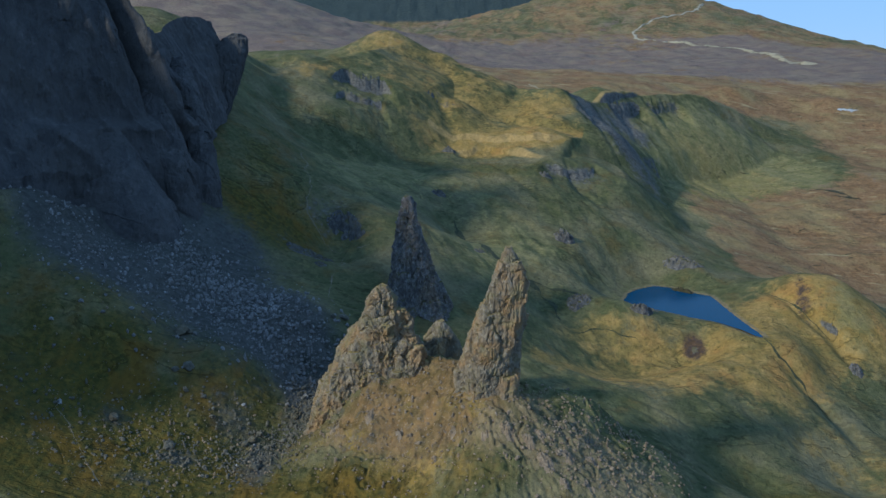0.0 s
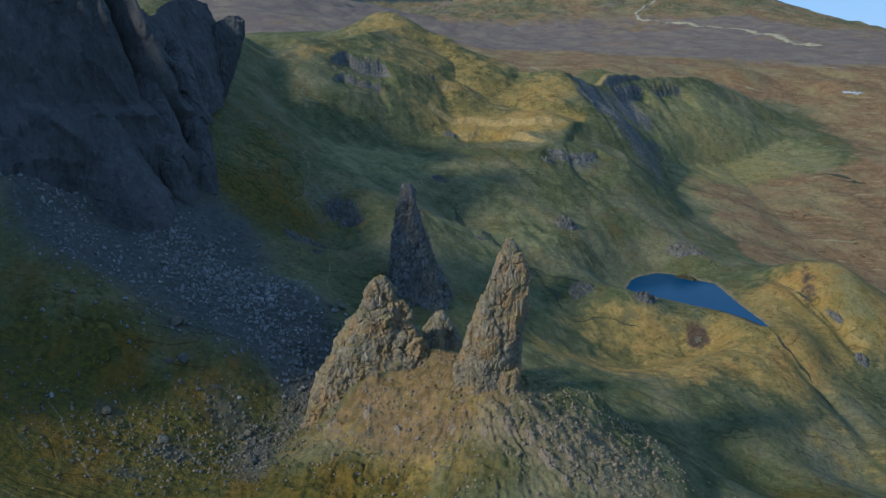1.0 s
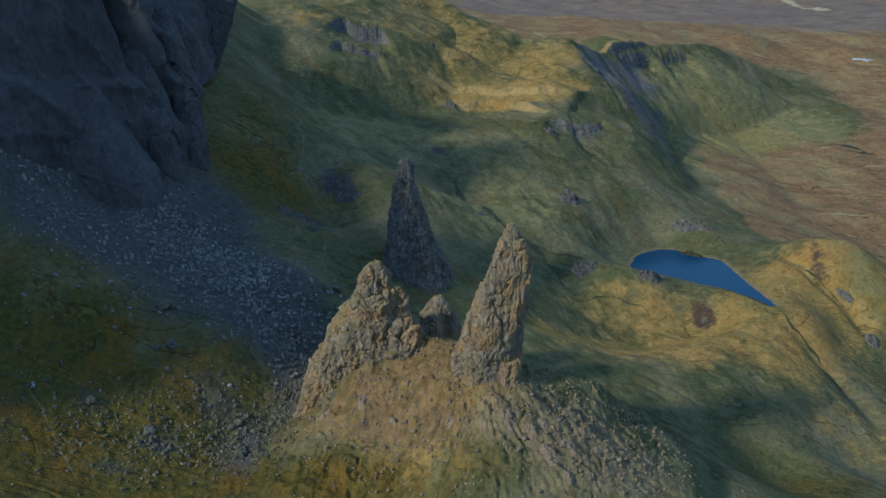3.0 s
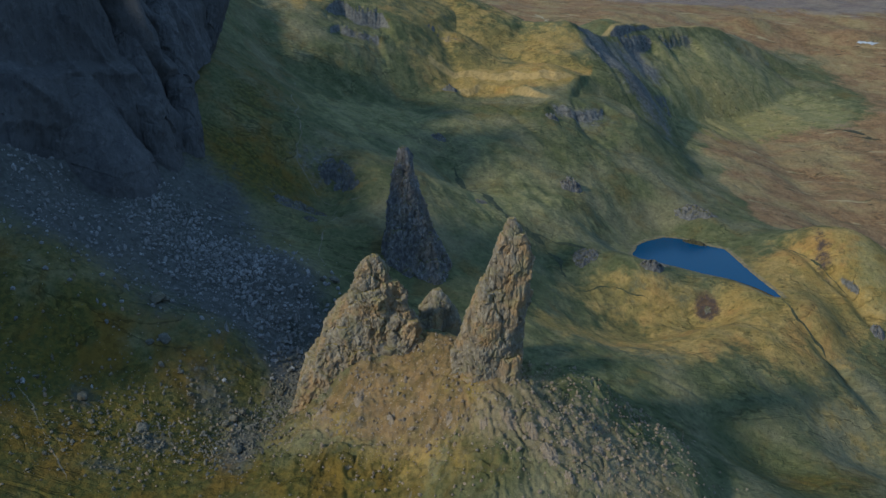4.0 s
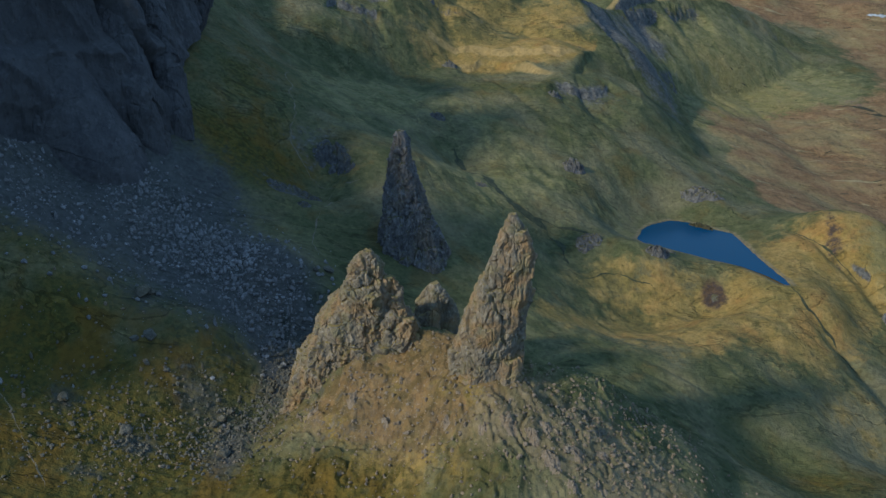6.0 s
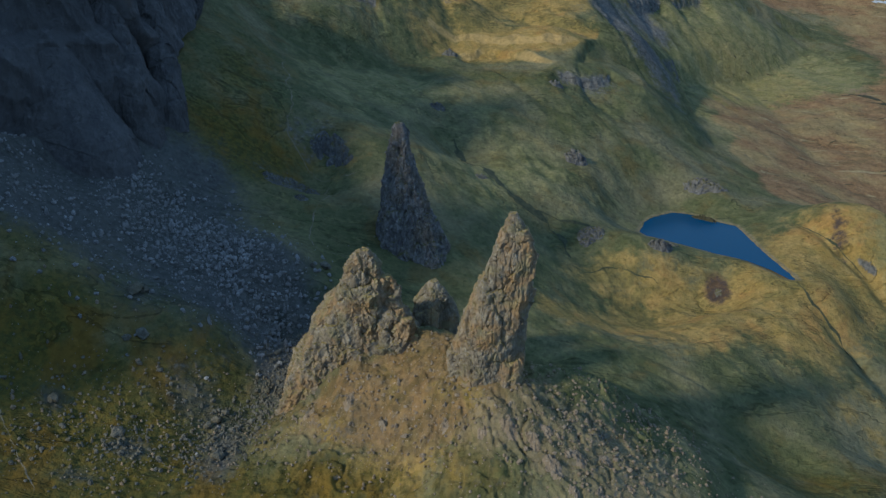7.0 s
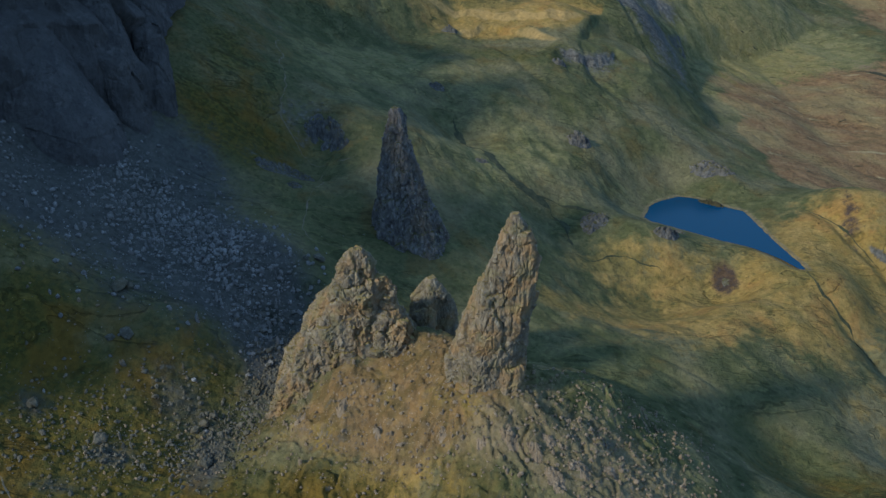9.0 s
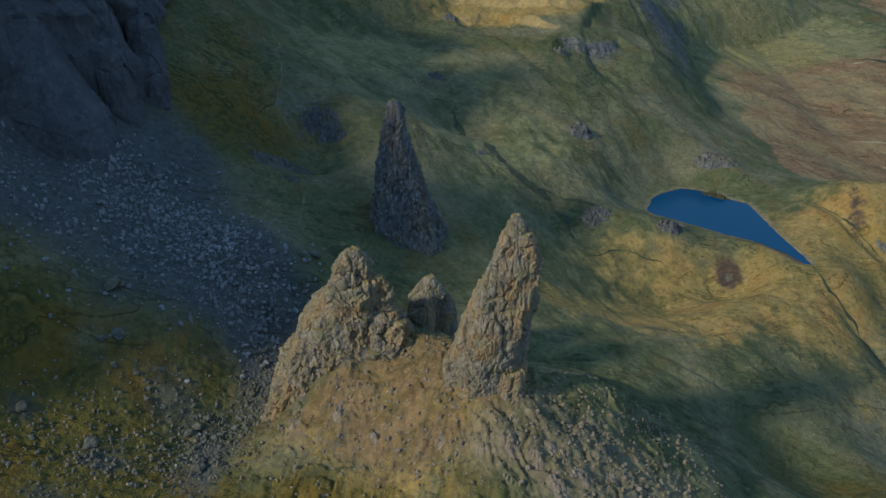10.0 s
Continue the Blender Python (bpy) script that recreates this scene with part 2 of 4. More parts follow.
def water_paint():
    p = Paint("water", 0.10, 0.09)
    p.color((0.0006, 0.040, 0.098))
    p.bsdf.inputs["IOR"].default_value = 1.33
    p.bump(p.noise(0.8, 3, 0.5), 0.08, 0.5)
    return p.mat


def plain_paint(name, a, b, metres, roughness=0.9):
    p = Paint(name, roughness, 0.15)
    p.color(p.mix(p.ramp(p.noise(metres, 4), 0.35, 0.65), a, b))
    p.bump(p.noise(metres * 0.4, 3), 0.15, 0.5)
    return p.mat


GROUND = ground_paint()
STACK = rock_paint("stack_rock", (0.138, 0.118, 0.092), (0.252, 0.220, 0.172), (0.275, 0.182, 0.098), (0.36, 0.335, 0.275), 0.64, upright=0.4, turf=((0.17, 0.135, 0.052), (0.225, 0.175, 0.080)), stain=(0.190, 0.172, 0.095))
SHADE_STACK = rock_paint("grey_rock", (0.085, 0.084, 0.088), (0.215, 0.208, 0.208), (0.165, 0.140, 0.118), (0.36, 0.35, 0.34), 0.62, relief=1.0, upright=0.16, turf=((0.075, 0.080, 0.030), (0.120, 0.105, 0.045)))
OUTCROP = rock_paint("outcrop_rock", (0.066, 0.067, 0.071), (0.150, 0.146, 0.146), (0.11, 0.106, 0.096), (0.26, 0.255, 0.25), 0.60, upright=0.3, turf=((0.070, 0.072, 0.030), (0.125, 0.105, 0.048)))
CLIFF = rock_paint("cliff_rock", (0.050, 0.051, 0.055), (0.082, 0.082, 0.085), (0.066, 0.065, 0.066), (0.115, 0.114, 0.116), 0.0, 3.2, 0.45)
SCREE = rock_paint("scree_rock", (0.11, 0.112, 0.116), (0.275, 0.275, 0.28), (0.16, 0.158, 0.156), (0.45, 0.45, 0.46), 0.0, 1.6)
GULLY_STONE = rock_paint("gully_stone", (0.080, 0.078, 0.066), (0.145, 0.138, 0.115), (0.105, 0.095, 0.068), (0.21, 0.205, 0.18), 0.0, 0.8)
SLOPE_STONE = rock_paint("slope_stone", (0.165, 0.130, 0.095), (0.250, 0.200, 0.150), (0.205, 0.155, 0.105), (0.30, 0.27, 0.22), 0.0, 0.8)
WATER = water_paint()
# the sky's reflection is put into the pool's pale colour
POOL = plain_paint("pool_sky_tint", (0.30, 0.32, 0.34), (0.42, 0.44, 0.46), 3.0, 0.2)
TRACK = plain_paint("gravel", (0.12, 0.105, 0.075), (0.17, 0.145, 0.105), 3.0)
DITCH = plain_paint("wet_moss", (0.030, 0.038, 0.024), (0.056, 0.060, 0.034), 2.0)
ROAD = plain_paint("pale_road", (0.25, 0.23, 0.18), (0.30, 0.28, 0.22), 14.0)
PALE_GRASS = plain_paint("pale_grass", (0.26, 0.225, 0.15), (0.33, 0.29, 0.20), 25.0)
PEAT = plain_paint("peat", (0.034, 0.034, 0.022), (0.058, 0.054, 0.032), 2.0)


# ---- meshes from arrays ----
def sheet(name, grid, material, wrap=False, smooth=True, covers=None, parent=None):
    """A mesh object on a grid of points, rows by columns by 3; wrap closes the columns into a ring."""
    n, m, _ = grid.shape
    idx = np.arange(n * m).reshape(n, m)
    a = idx[:-1] if wrap else idx[:-1, :-1]
    b = np.roll(idx, -1, 1)[:-1] if wrap else idx[:-1, 1:]
    c = np.roll(idx, -1, 1)[1:] if wrap else idx[1:, 1:]
    d = idx[1:] if wrap else idx[1:, :-1]
    quads = np.stack([a, b, c, d], -1).reshape(-1, 4)
    return solid(name, grid.reshape(-1, 3), quads, material, smooth, covers, parent)


def solid(name, points, faces, material, smooth=True, covers=None, parent=None):
    faces = np.asarray(faces)
    k = faces.shape[1]
    mesh = bpy.data.meshes.new(name)
    mesh.vertices.add(len(points))
    mesh.vertices.foreach_set("co", np.asarray(points, dtype=np.float32).ravel())
    mesh.loops.add(faces.size)
    mesh.loops.foreach_set("vertex_index", faces.ravel().astype(np.int32))
    mesh.polygons.add(len(faces))
    mesh.polygons.foreach_set("loop_start", np.arange(0, faces.size, k, dtype=np.int32))
    mesh.polygons.foreach_set("use_smooth", np.full(len(faces), smooth))
    for key, values in (covers or {}).items():
        layer = mesh.attributes.new(key, "FLOAT", "POINT")
        layer.data.foreach_set("value", np.asarray(values, dtype=np.float32).ravel())
    mesh.update(calc_edges=True)
    mesh.materials.append(material)
    ob = new(name, mesh)
    if parent:
        ob.parent = parent
    return ob


# ---- the lie of the land ----
HILLS = []


def hill(x, y, height, radius):
    HILLS.append((x, y, height, radius))


hill(-120, 690, 96.2, 260)
hill(-300, 150, 32.1, 260)
hill(240, 870, 53.7, 260)
hill(200, 450, -6.4, 140)
hill(20, 278, 37, 40)
hill(-190, 370, 68.7, 75)
hill(-300, 870, 95.7, 260)
hill(-25, 645, -19.9, 75)
hill(-190, 755, -33.2, 75)
hill(195, 260, -6.9, 75)
hill(300, 650, -37.4, 140)
hill(400, 950, -35.4, 140)
hill(30, 920, -14, 75)
hill(30, 480, -4, 75)
hill(-245, 260, 43.6, 75)
hill(-300, 550, 46.6, 140)
hill(-80, 150, -22, 75)
hill(-14, 282, 15.2, 22)
hill(-44, 790, 30.8, 40)
hill(96, 744, 22.8, 22)
hill(-25, 425, 15.4, 75)
hill(-124, 304, 20.3, 22)
hill(244, 886, 23.4, 40)
hill(305, 810, -19.6, 75)
hill(84, 246, 8.3, 40)
hill(-300, 150, 72.6, 140)
hill(-80, 590, -14.8, 75)
hill(-135, 480, 37.4, 75)
hill(-135, 920, -21.4, 75)
hill(148, 726, -14.5, 40)
hill(140, 920, -10.9, 75)
hill(-76, 342, 5.1, 40)
hill(-58, 722, 20.5, 22)
hill(118, 480, -12.2, 22)
hill(84, 406, -23, 40)
hill(-58, 436, -16.5, 22)
hill(-36, 282, 15.1, 22)
hill(-146, 370, -19.6, 22)
hill(84, 822, -4.7, 40)
hill(300, 150, -80.4, 140)
hill(84, 342, 4.4, 40)
hill(-58, 282, -8.8, 22)
hill(-245, 370, 37.6, 75)
hill(8, 788, 15.4, 22)
hill(84, 662, 16.3, 40)
hill(-108, 694, 14.8, 40)
hill(244, 950, -5, 40)
hill(96, 436, 14.6, 22)
hill(212, 470, 26.9, 40)
hill(118, 722, 25.8, 22)
hill(-236, 918, -13.7, 40)
hill(-190, 590, 48, 75)
hill(-236, 854, -15.3, 40)
hill(30, 304, -24.9, 22)
hill(-12, 150, -23.6, 40)
hill(-80, 304, 13.1, 22)
hill(272, 810, -44, 22)
hill(-14, 260, -6.2, 22)
hill(-36, 238, 6.2, 22)
hill(-44, 918, -11.7, 40)
hill(148, 822, 22.3, 40)
hill(74, 766, 13.4, 22)
hill(308, 950, 12, 40)
hill(-58, 348, 13.2, 22)
hill(-300, 886, 31.1, 40)
hill(184, 854, 14.7, 22)
hill(-76, 758, -8.9, 40)
hill(140, 392, 9, 22)
hill(118, 304, -11.6, 22)
hill(250, 370, -19.1, 75)
hill(162, 326, -11.5, 22)
hill(-58, 678, -9.2, 22)
hill(250, 810, 18.9, 22)
hill(184, 722, 15.6, 22)
hill(-58, 326, -7.2, 22)
hill(116, 598, 9.4, 40)
hill(118, 766, 20.2, 22)
hill(8, 700, 11.6, 22)
hill(-36, 700, 10.3, 22)
hill(-14, 326, 5.4, 22)
hill(-190, 150, -28.5, 75)
hill(118, 678, 8, 22)
hill(8, 502, -12.3, 22)
hill(-300, 810, -15.6, 75)
hill(-300, 950, -35.5, 140)
hill(-102, 854, -8.4, 22)
hill(-124, 678, -10.2, 22)
hill(140, 414, -9.6, 22)
hill(-12, 950, -6.4, 40)
hill(-204, 406, 16.3, 40)
hill(30, 766, 6.5, 22)
hill(272, 920, 10.2, 22)
hill(415, 645, 7.7, 75)
hill(-36, 458, 4.6, 22)
hill(30, 590, 4.9, 75)
hill(-102, 656, 7.3, 22)
hill(-34, 704, -15, 24)
hill(-37, 279, -6, 13)
hill(-46, 290, -4, 12)
hill(-14, 279, -6, 9)
hill(77, 264, -7, 17)
hill(58, 248, -3.5, 13)
hill(90, 320, -4.5, 20)
hill(103, 384, 7, 22)
hill(70, 410, 5, 18)
hill(-1, 492, 5, 26)
hill(110, 505, 3.5, 18)
hill(144, 516, 4, 18)
hill(257, 636, 11, 34)
hill(224, 580, 4, 24)
hill(70, 572, 4, 20)
hill(72, 606, 4, 22)
hill(50, 446, -4, 16)
hill(-124, 309, -4, 14)
hill(174, 622, -5, 22)
hill(50, 281, 9, 15)
hill(345, 1068, 12, 26)
hill(470, 1064, 9, 28)
hill(400, 990, 6, 20)

LOCH = [(105, 484), (108, 494), (115, 503), (127, 511), (136, 508), (143, 500), (149, 494), (155, 489), (156, 476), (156.5, 453), (158.5, 433), (160, 415), (155, 417), (150, 430), (143, 441), (132, 449), (120, 460), (112, 467), (105, 473), (102.5, 479)]
# the foot of the crags: x, y, height of the foot, how far the face leans back
CRAGS = [(-420, 178, 110, 14), (-193, 210, 62, 14), (-200, 280, 92, 14), (-186, 322, 84, 20), (-172, 352, 76, 26), (-156, 372, 72, 28), (-138, 388, 72, 30),
         (-120, 398, 72, 32), (-115, 418, 78, 34), (-121, 450, 98, 28), (-117, 512, 126, 15), (-140, 560, 134, 15), (-420, 640, 128, 15)]


def brow(x, y):
    """The height of the land above the crags. Its peaks out of view are added to cast shade."""
    return 132 + 42 * blob(x, y, -240, 258, 85, 75) + 22 * blob(x, y, -228, 262, 26, 22) + 32 * blob(x, y, -226, 252, 17, 15) + 22 * blob(x, y, -190, 396, 46, 42) + 72 * blob(x, y, -244, 350, 36, 30) + 60 * blob(x, y, -176, 410, 28, 26) + 24 * blob(x, y, -138, 496, 46, 50) + 12 * blob(x, y, -205, 398, 34, 24)


# ridges: points on the crest, then the fall on the left and on the right of the way along it
CREST = [(-175, 590, 128), (-121, 632, 119), (-109, 653, 124), (-90, 686, 131), (-65, 717, 134), (-45, 770, 141), (-37, 813, 148), (-12, 800, 136), (10, 782, 127), (32, 773, 110), (69, 767, 104)]
SPINE = [(69, 767, 104), (104, 746, 102), (110, 722, 91), (110, 682, 73), (90, 650, 67), (76, 627, 65)]
BENCH = [(76, 627, 66), (48, 640, 69), (28, 651, 71), (3, 648, 67)]
RIM = [(106, 754, 100), (140, 799, 91), (189, 862, 97), (230, 893, 95), (259, 912, 90), (303, 940, 77), (381, 963, 46)]
SPUR = [(18, 266, 35), (22, 262.5, 32.0), (26, 260.5, 27.5), (31, 258, 23), (38.5, 257, 17.5), (48, 255, 10)]
TOE = [(14, 266, 34), (17, 257, 29), (18, 251, 23), (26, 243, 15.5), (36, 233, 6)]
BURN_LOW = [(157, 411), (161, 399), (169, 390), (173.5, 380), (176, 371), (181, 350)]
BURN_HIGH = [(181, 476), (186, 464), (191, 454), (197, 442), (202, 434), (207, 424)]
LIP = [(96, 662), (70, 656), (44, 664), (16, 668), (-8, 660)]
HORN = [(-112, 656, 123), (-88, 672, 125), (-70, 686, 124), (-58, 700, 120)]
RIDGES = [(CREST, 0.40, 0.50), (HORN, 0.45, 0.95), (SPINE, 1.0, 0.30), (BENCH, 0.60, 0.15), (RIM, 0.25, 0.85), (SPUR, 0.48, 0.8), (TOE, 0.75, 0.75)]

# rock faces in the hillsides, the hill on the left of the way along them: line, height, how far the cut reaches down the slope
BANDS = [([(-76, 681), (-66, 676), (-54, 676), (-42, 682)], 7.5, 34), ([(-74, 651), (-64, 647), (-54, 647), (-44, 653)], 5, 26), ([(-20, 705), (2, 700), (24, 706), (42, 716)], 1.8, 22),
         ([(70, 612), (82, 607), (94, 611), (105, 621), (110, 632)], 3.6, 34), ([(148, 802), (161, 812), (173, 826), (187, 844)], 7.5, 34), ([(194, 850), (206, 860), (220, 873), (238, 884)], 6.5, 34),
         ([(248, 890), (280, 911), (312, 928), (348, 944)], 2.6, 24), ([(122, 690), (118, 725), (112, 752)], 4, 20), ([(-66, 434), (-56, 426), (-44, 428)], 3, 14)]


def along(x, y, line):
    """The distance from a line of points (positive on its left), and how far along it the nearest place lies, in segments."""
    best, side, where = np.full(x.shape, 1e9), np.zeros(x.shape), np.zeros(x.shape)
    for k in range(len(line) - 1):
        (ax, ay), (bx, by) = line[k][:2], line[k + 1][:2]
        dx, dy = bx - ax, by - ay
        u = np.clip(((x - ax) * dx + (y - ay) * dy) / (dx * dx + dy * dy), 0, 1)
        d = np.hypot(x - ax - u * dx, y - ay - u * dy)
        s = dx * (y - ay) - dy * (x - ax)
        near = d < best - 1e-6
        best, side, where = np.where(near, d, best), np.where(near, s, side), np.where(near, k + u, where)
    return best * np.where(side >= 0, 1, -1), where


def inside(x, y, ring):
    """The distance from a ring of points, negative inside."""
    d, _ = along(x, y, ring + ring[:1])
    hit = np.zeros(x.shape, bool)
    for (ax, ay), (bx, by) in zip(ring, ring[1:] + ring[:1]):
        hit ^= ((ay > y) != (by > y)) & (x < (bx - ax) * (y - ay) / (by - ay + 1e-9) + ax)
    return np.where(hit, -np.abs(d), np.abs(d))


def blob(x, y, cx, cy, rx, ry, turn=0.0):
    c, s = math.cos(radians(turn)), math.sin(radians(turn))
    u, v = ((x - cx) * c + (y - cy) * s) / rx, (-(x - cx) * s + (y - cy) * c) / ry
    return np.exp(-(u * u + v * v))


def scarp(x, y, line):
    return along(x + 6 * fbm(x / 17, y / 17, octaves=2, seed=91), y + 6 * fbm(x / 15, y / 15 + 9, octaves=2, seed=92), line)


CRAG_RING = [c[:2] for c in CRAGS]


def broad_land(x, y):
    z = -12 + 108 * step(650, 1250, y) + 0.038 * np.clip(y - 1250, 0, None)
    for cx, cy, height, radius in HILLS:
        z = z + height * np.exp(-((x - cx) ** 2 + (y - cy) ** 2) / radius ** 2)
    # the floor of the corrie
    d, where = along(x, y, SPINE)
    behind, _ = along(x, y, RIM)
    m = step(0, 16, d) * step(0.75, 1.0, where) * step(84, 104, x) * (1 - step(-12, 0, behind)) * step(560, 640, y) * (1 - step(880, 960, y)) * (1 - step(330, 430, x))
    z = z * (1 - m) + (-8 + 0.14 * (y - 634) + 0.27 * np.clip(262 - x, 0, 130)) * m
    for line, left, right in RIDGES:
        r = np.full(x.shape, -999.0)
        for (ax, ay, az), (bx, by, bz) in zip(line, line[1:]):
            dx, dy = bx - ax, by - ay
            u = np.clip(((x - ax) * dx + (y - ay) * dy) / (dx * dx + dy * dy), 0, 1)
            d = np.hypot(x - ax - u * dx, y - ay - u * dy)
            side = (dx * (y - ay) - dy * (x - ax)) / (math.hypot(dx, dy) * (d + 0.5))
            fall = right + (left - right) * (0.5 + 0.5 * np.clip(side, -1, 1))
            if line is RIM and (ax, ay) == RIM[0][:2]:
                fall = np.where(u <= 0, 0.7, fall)
            r = np.maximum(r, az + (bz - az) * u - (np.sqrt(d * d + 4) - 2) * fall - 0.5 * np.clip(d - 55, 0, None))
        blend = 2.0 if line in (SPINE, BENCH, SPUR, TOE) else 5.0
        over = np.clip(0.5 + 0.5 * (r - z) / blend, 0, 1)
        z = z * (1 - over) + r * over + blend * over * (1 - over) * 0.5
    # little scarps along the lip of the bench
    for line, height in ((BENCH, 4.5), (LIP, 3.0)):
        d, where = scarp(x, y, line)
        ends = step(0, 0.5, where) * step(0, 0.5, len(line) - 1 - where)
        z = z - height * ends * step(-0.5, 4.0, d) * (1 - step(10, 40, d))
    # far hills
    z = z + 40 * np.exp(-((x + 240) / 260) ** 2 - ((y - 1250) / 220) ** 2)
    z = z + 150 * np.exp(-((x + 560) / 420) ** 2 - ((y - 1950) / 520) ** 2)
    z = z + 165 * np.exp(-((x - 600) / 560) ** 2 - ((y - 3100) / 600) ** 2)
    z = z + 330 * np.exp(-((x + 100) / 1500) ** 2 - ((y - 4600) / 420) ** 2)
    z = z - 130 * step(700, 2400, x) * step(1200, 2600, y)
    return z


def land(x, y):
    """The height of the ground."""
    far = np.clip(np.hypot(x, y - 260) / 400, 0.4, 6)
    z = broad_land(x, y)
    d, where = along(x, y, CRAGS)
    d = -inside(x, y, CRAG_RING)
    foot = np.interp(where, np.arange(len(CRAGS)), [c[2] for c in CRAGS])
    reach = np.interp(where, np.arange(len(CRAGS)), [c[3] for c in CRAGS])
    inner = step(0.35 * reach, 1.3 * reach + 6, d)
    plateau = brow(x, y) - 3 + 2.5 * fbm(x / 30, y / 30, octaves=3, seed=40)
    near_foot = step(-22, 0, d) * (where > 2.2) * (where < 10.5)
    z = z * (1 - near_foot) + np.minimum(z, foot + 2) * near_foot
    z = z * (1 - inner) + plateau * inner
    z = z + 2.2 * far * fbm(x / 55, y / 55, octaves=3, seed=3) * (1 - 0.6 * blob(x, y, 0, 270, 60, 50))
    z = z + 0.75 * fbm(x / 13, y / 13, octaves=4, seed=9, gain=0.55)
    humps = blob(x, y, 60, 470, 110, 110) + 1.3 * blob(x, y, 140, 375, 80, 45) + 0.8 * blob(x, y, 330, 700, 160, 160) + 0.7 * blob(x, y, -20, 600, 90, 80)
    z = z + np.clip(humps, 0, 1) * (1.9 * fbm(x / 24, y / 24, octaves=3, seed=12) + 0.6 * fbm((x + 0.4 * y) / 9, (y - 0.3 * x) / 16, octaves=3, seed=14, ridged=True))
    z = z - 1.8 * blob(x, y, 88, 318, 48, 36) * np.clip(fbm((0.5 * x + y) / 8, (x - 0.5 * y) / 40, octaves=3, seed=19, ridged=True), 0, 1)
    z = z - 0.3 * blob(x, y, 60, 500, 100, 70) * np.clip(fbm((x - 0.9 * y) / 11, (x + y) / 60, octaves=3, seed=20, ridged=True) - 0.1, 0, 1)
    ang, rad = np.arctan2(y - 270, x - 8), np.hypot(x - 8, (y - 270) * 1.2)
    ang = ang + 0.5 * fbm(x / 14, y / 14, octaves=3, seed=18)
    z = z + (0.6 + 0.5 * blob(x, y, 44, 250, 30, 20)) * step(10, 18, rad) * (1 - step(50, 75, rad)) * fbm(ang * 24, rad / 9, octaves=3, seed=17, ridged=True, gain=0.6)
    z = z - 1.5 * step(9, 20, rad) * (1 - step(48, 85, rad)) * np.clip(fbm(ang * 5, rad / 18, octaves=3, seed=16, ridged=True) + 0.2, 0, 1)
    rough = np.clip(blob(x, y, 4, 262, 40, 32) + 0.55 * blob(x, y, -92, 262, 46, 30) + 0.25 * blob(x, y, 55, 258, 26, 22) + 0.5 * blob(x, y, -60, 300, 20, 26), 0, 1.2)
    near = rough > 0.02
    big, gap = blocks(x[near] / 2.6, y[near] / 2.6, z[near] / 2.6, 27)
    small, chink = blocks(x[near] / 1.0, y[near] / 1.0, z[near] / 1.0, 31)
    stony = step(-0.15, 0.35, fbm(x[near] / 9, y[near] / 9, octaves=3, seed=29))
    lumps = np.zeros(x.shape)
    lumps[near] = (0.25 + 0.75 * stony) * (0.42 * big - 0.35 * np.exp(-(gap / 0.1) ** 2) + 0.22 * small - 0.12 * np.exp(-(chink / 0.12) ** 2))
    z = z + rough * (1.4 * fbm(x / 5, y / 5, octaves=4, seed=21, ridged=True, gain=0.65) + 0.45 * fbm(x / 1.6, y / 1.6, octaves=2, seed=25, ridged=True) + lumps)
    for k, (line, height, back) in enumerate(BANDS):
        cx, cy = np.mean(np.array(line)[:, 0]), np.mean(np.array(line)[:, 1])
        here = np.hypot(x - cx, y - cy) < 90
        bx, by = x[here], y[here]
        flute = 2.6 * fbm(bx / 6, by / 6, octaves=3, seed=300 + k, ridged=True) + 2.2 * fbm(bx / 14, by / 14, octaves=2, seed=320 + k)
        d, where = along(bx, by, line)
        d = d + flute
        ends = step(0, 0.5, where) * step(0, 0.5, len(line) - 1 - where)
        ledges = 0.75 * step(-1.6, 1.2, d) + 0.25 * step(3.5, 5.0, d + 0.8 * flute)
        z[here] = z[here] - height * ends * (1 - ledges) * (1 - step(0.1 * back, back, -d))
    # gullies down the crest behind and its flank
    flank = blob(x, y, 150, 740, 110, 90) + 0.5 * blob(x, y, 60, 590, 120, 70)
    z = z - 2.6 * flank * np.clip(fbm((x + 0.5 * y) / 22, (y - 0.5 * x) / 90, octaves=3, seed=33, ridged=True), 0, 1)
    for line, deep, wide in ((BURN_LOW, 4.0, 5.0), (BURN_HIGH, 4.6, 5.0)):
        d, _ = along(x + 3 * fbm(x / 14, y / 14, octaves=2, seed=95), y, line)
        z = z - deep * np.exp(-(d / wide) ** 2)
    w = inside(x, y, LOCH)
    shore = 1 - step(2, 36, w)
    z = z * (1 - shore) + np.where(w < 0, -1.2 + 1.2 * np.exp(np.clip(w, -30, 0) / 2), 0.05 + 0.22 * np.clip(w, 0, 30) + 0.25 * fbm(x / 4, y / 4, octaves=2, seed=50)) * shore
    return z


def spaced(pieces):
    """Coordinates from runs of (start, end, spacing)."""
    out = []
    for a, b, s in pieces:
        out.append(np.linspace(a, b, max(2, int(round((b - a) / s))), endpoint=False))
    return np.concatenate(out + [[pieces[-1][1]]])


def widening(a, b, first, growth):
    out, s = [a], first
    while out[-1] < b:
        out.append(out[-1] + s)
        s *= growth
    return np.array(out)


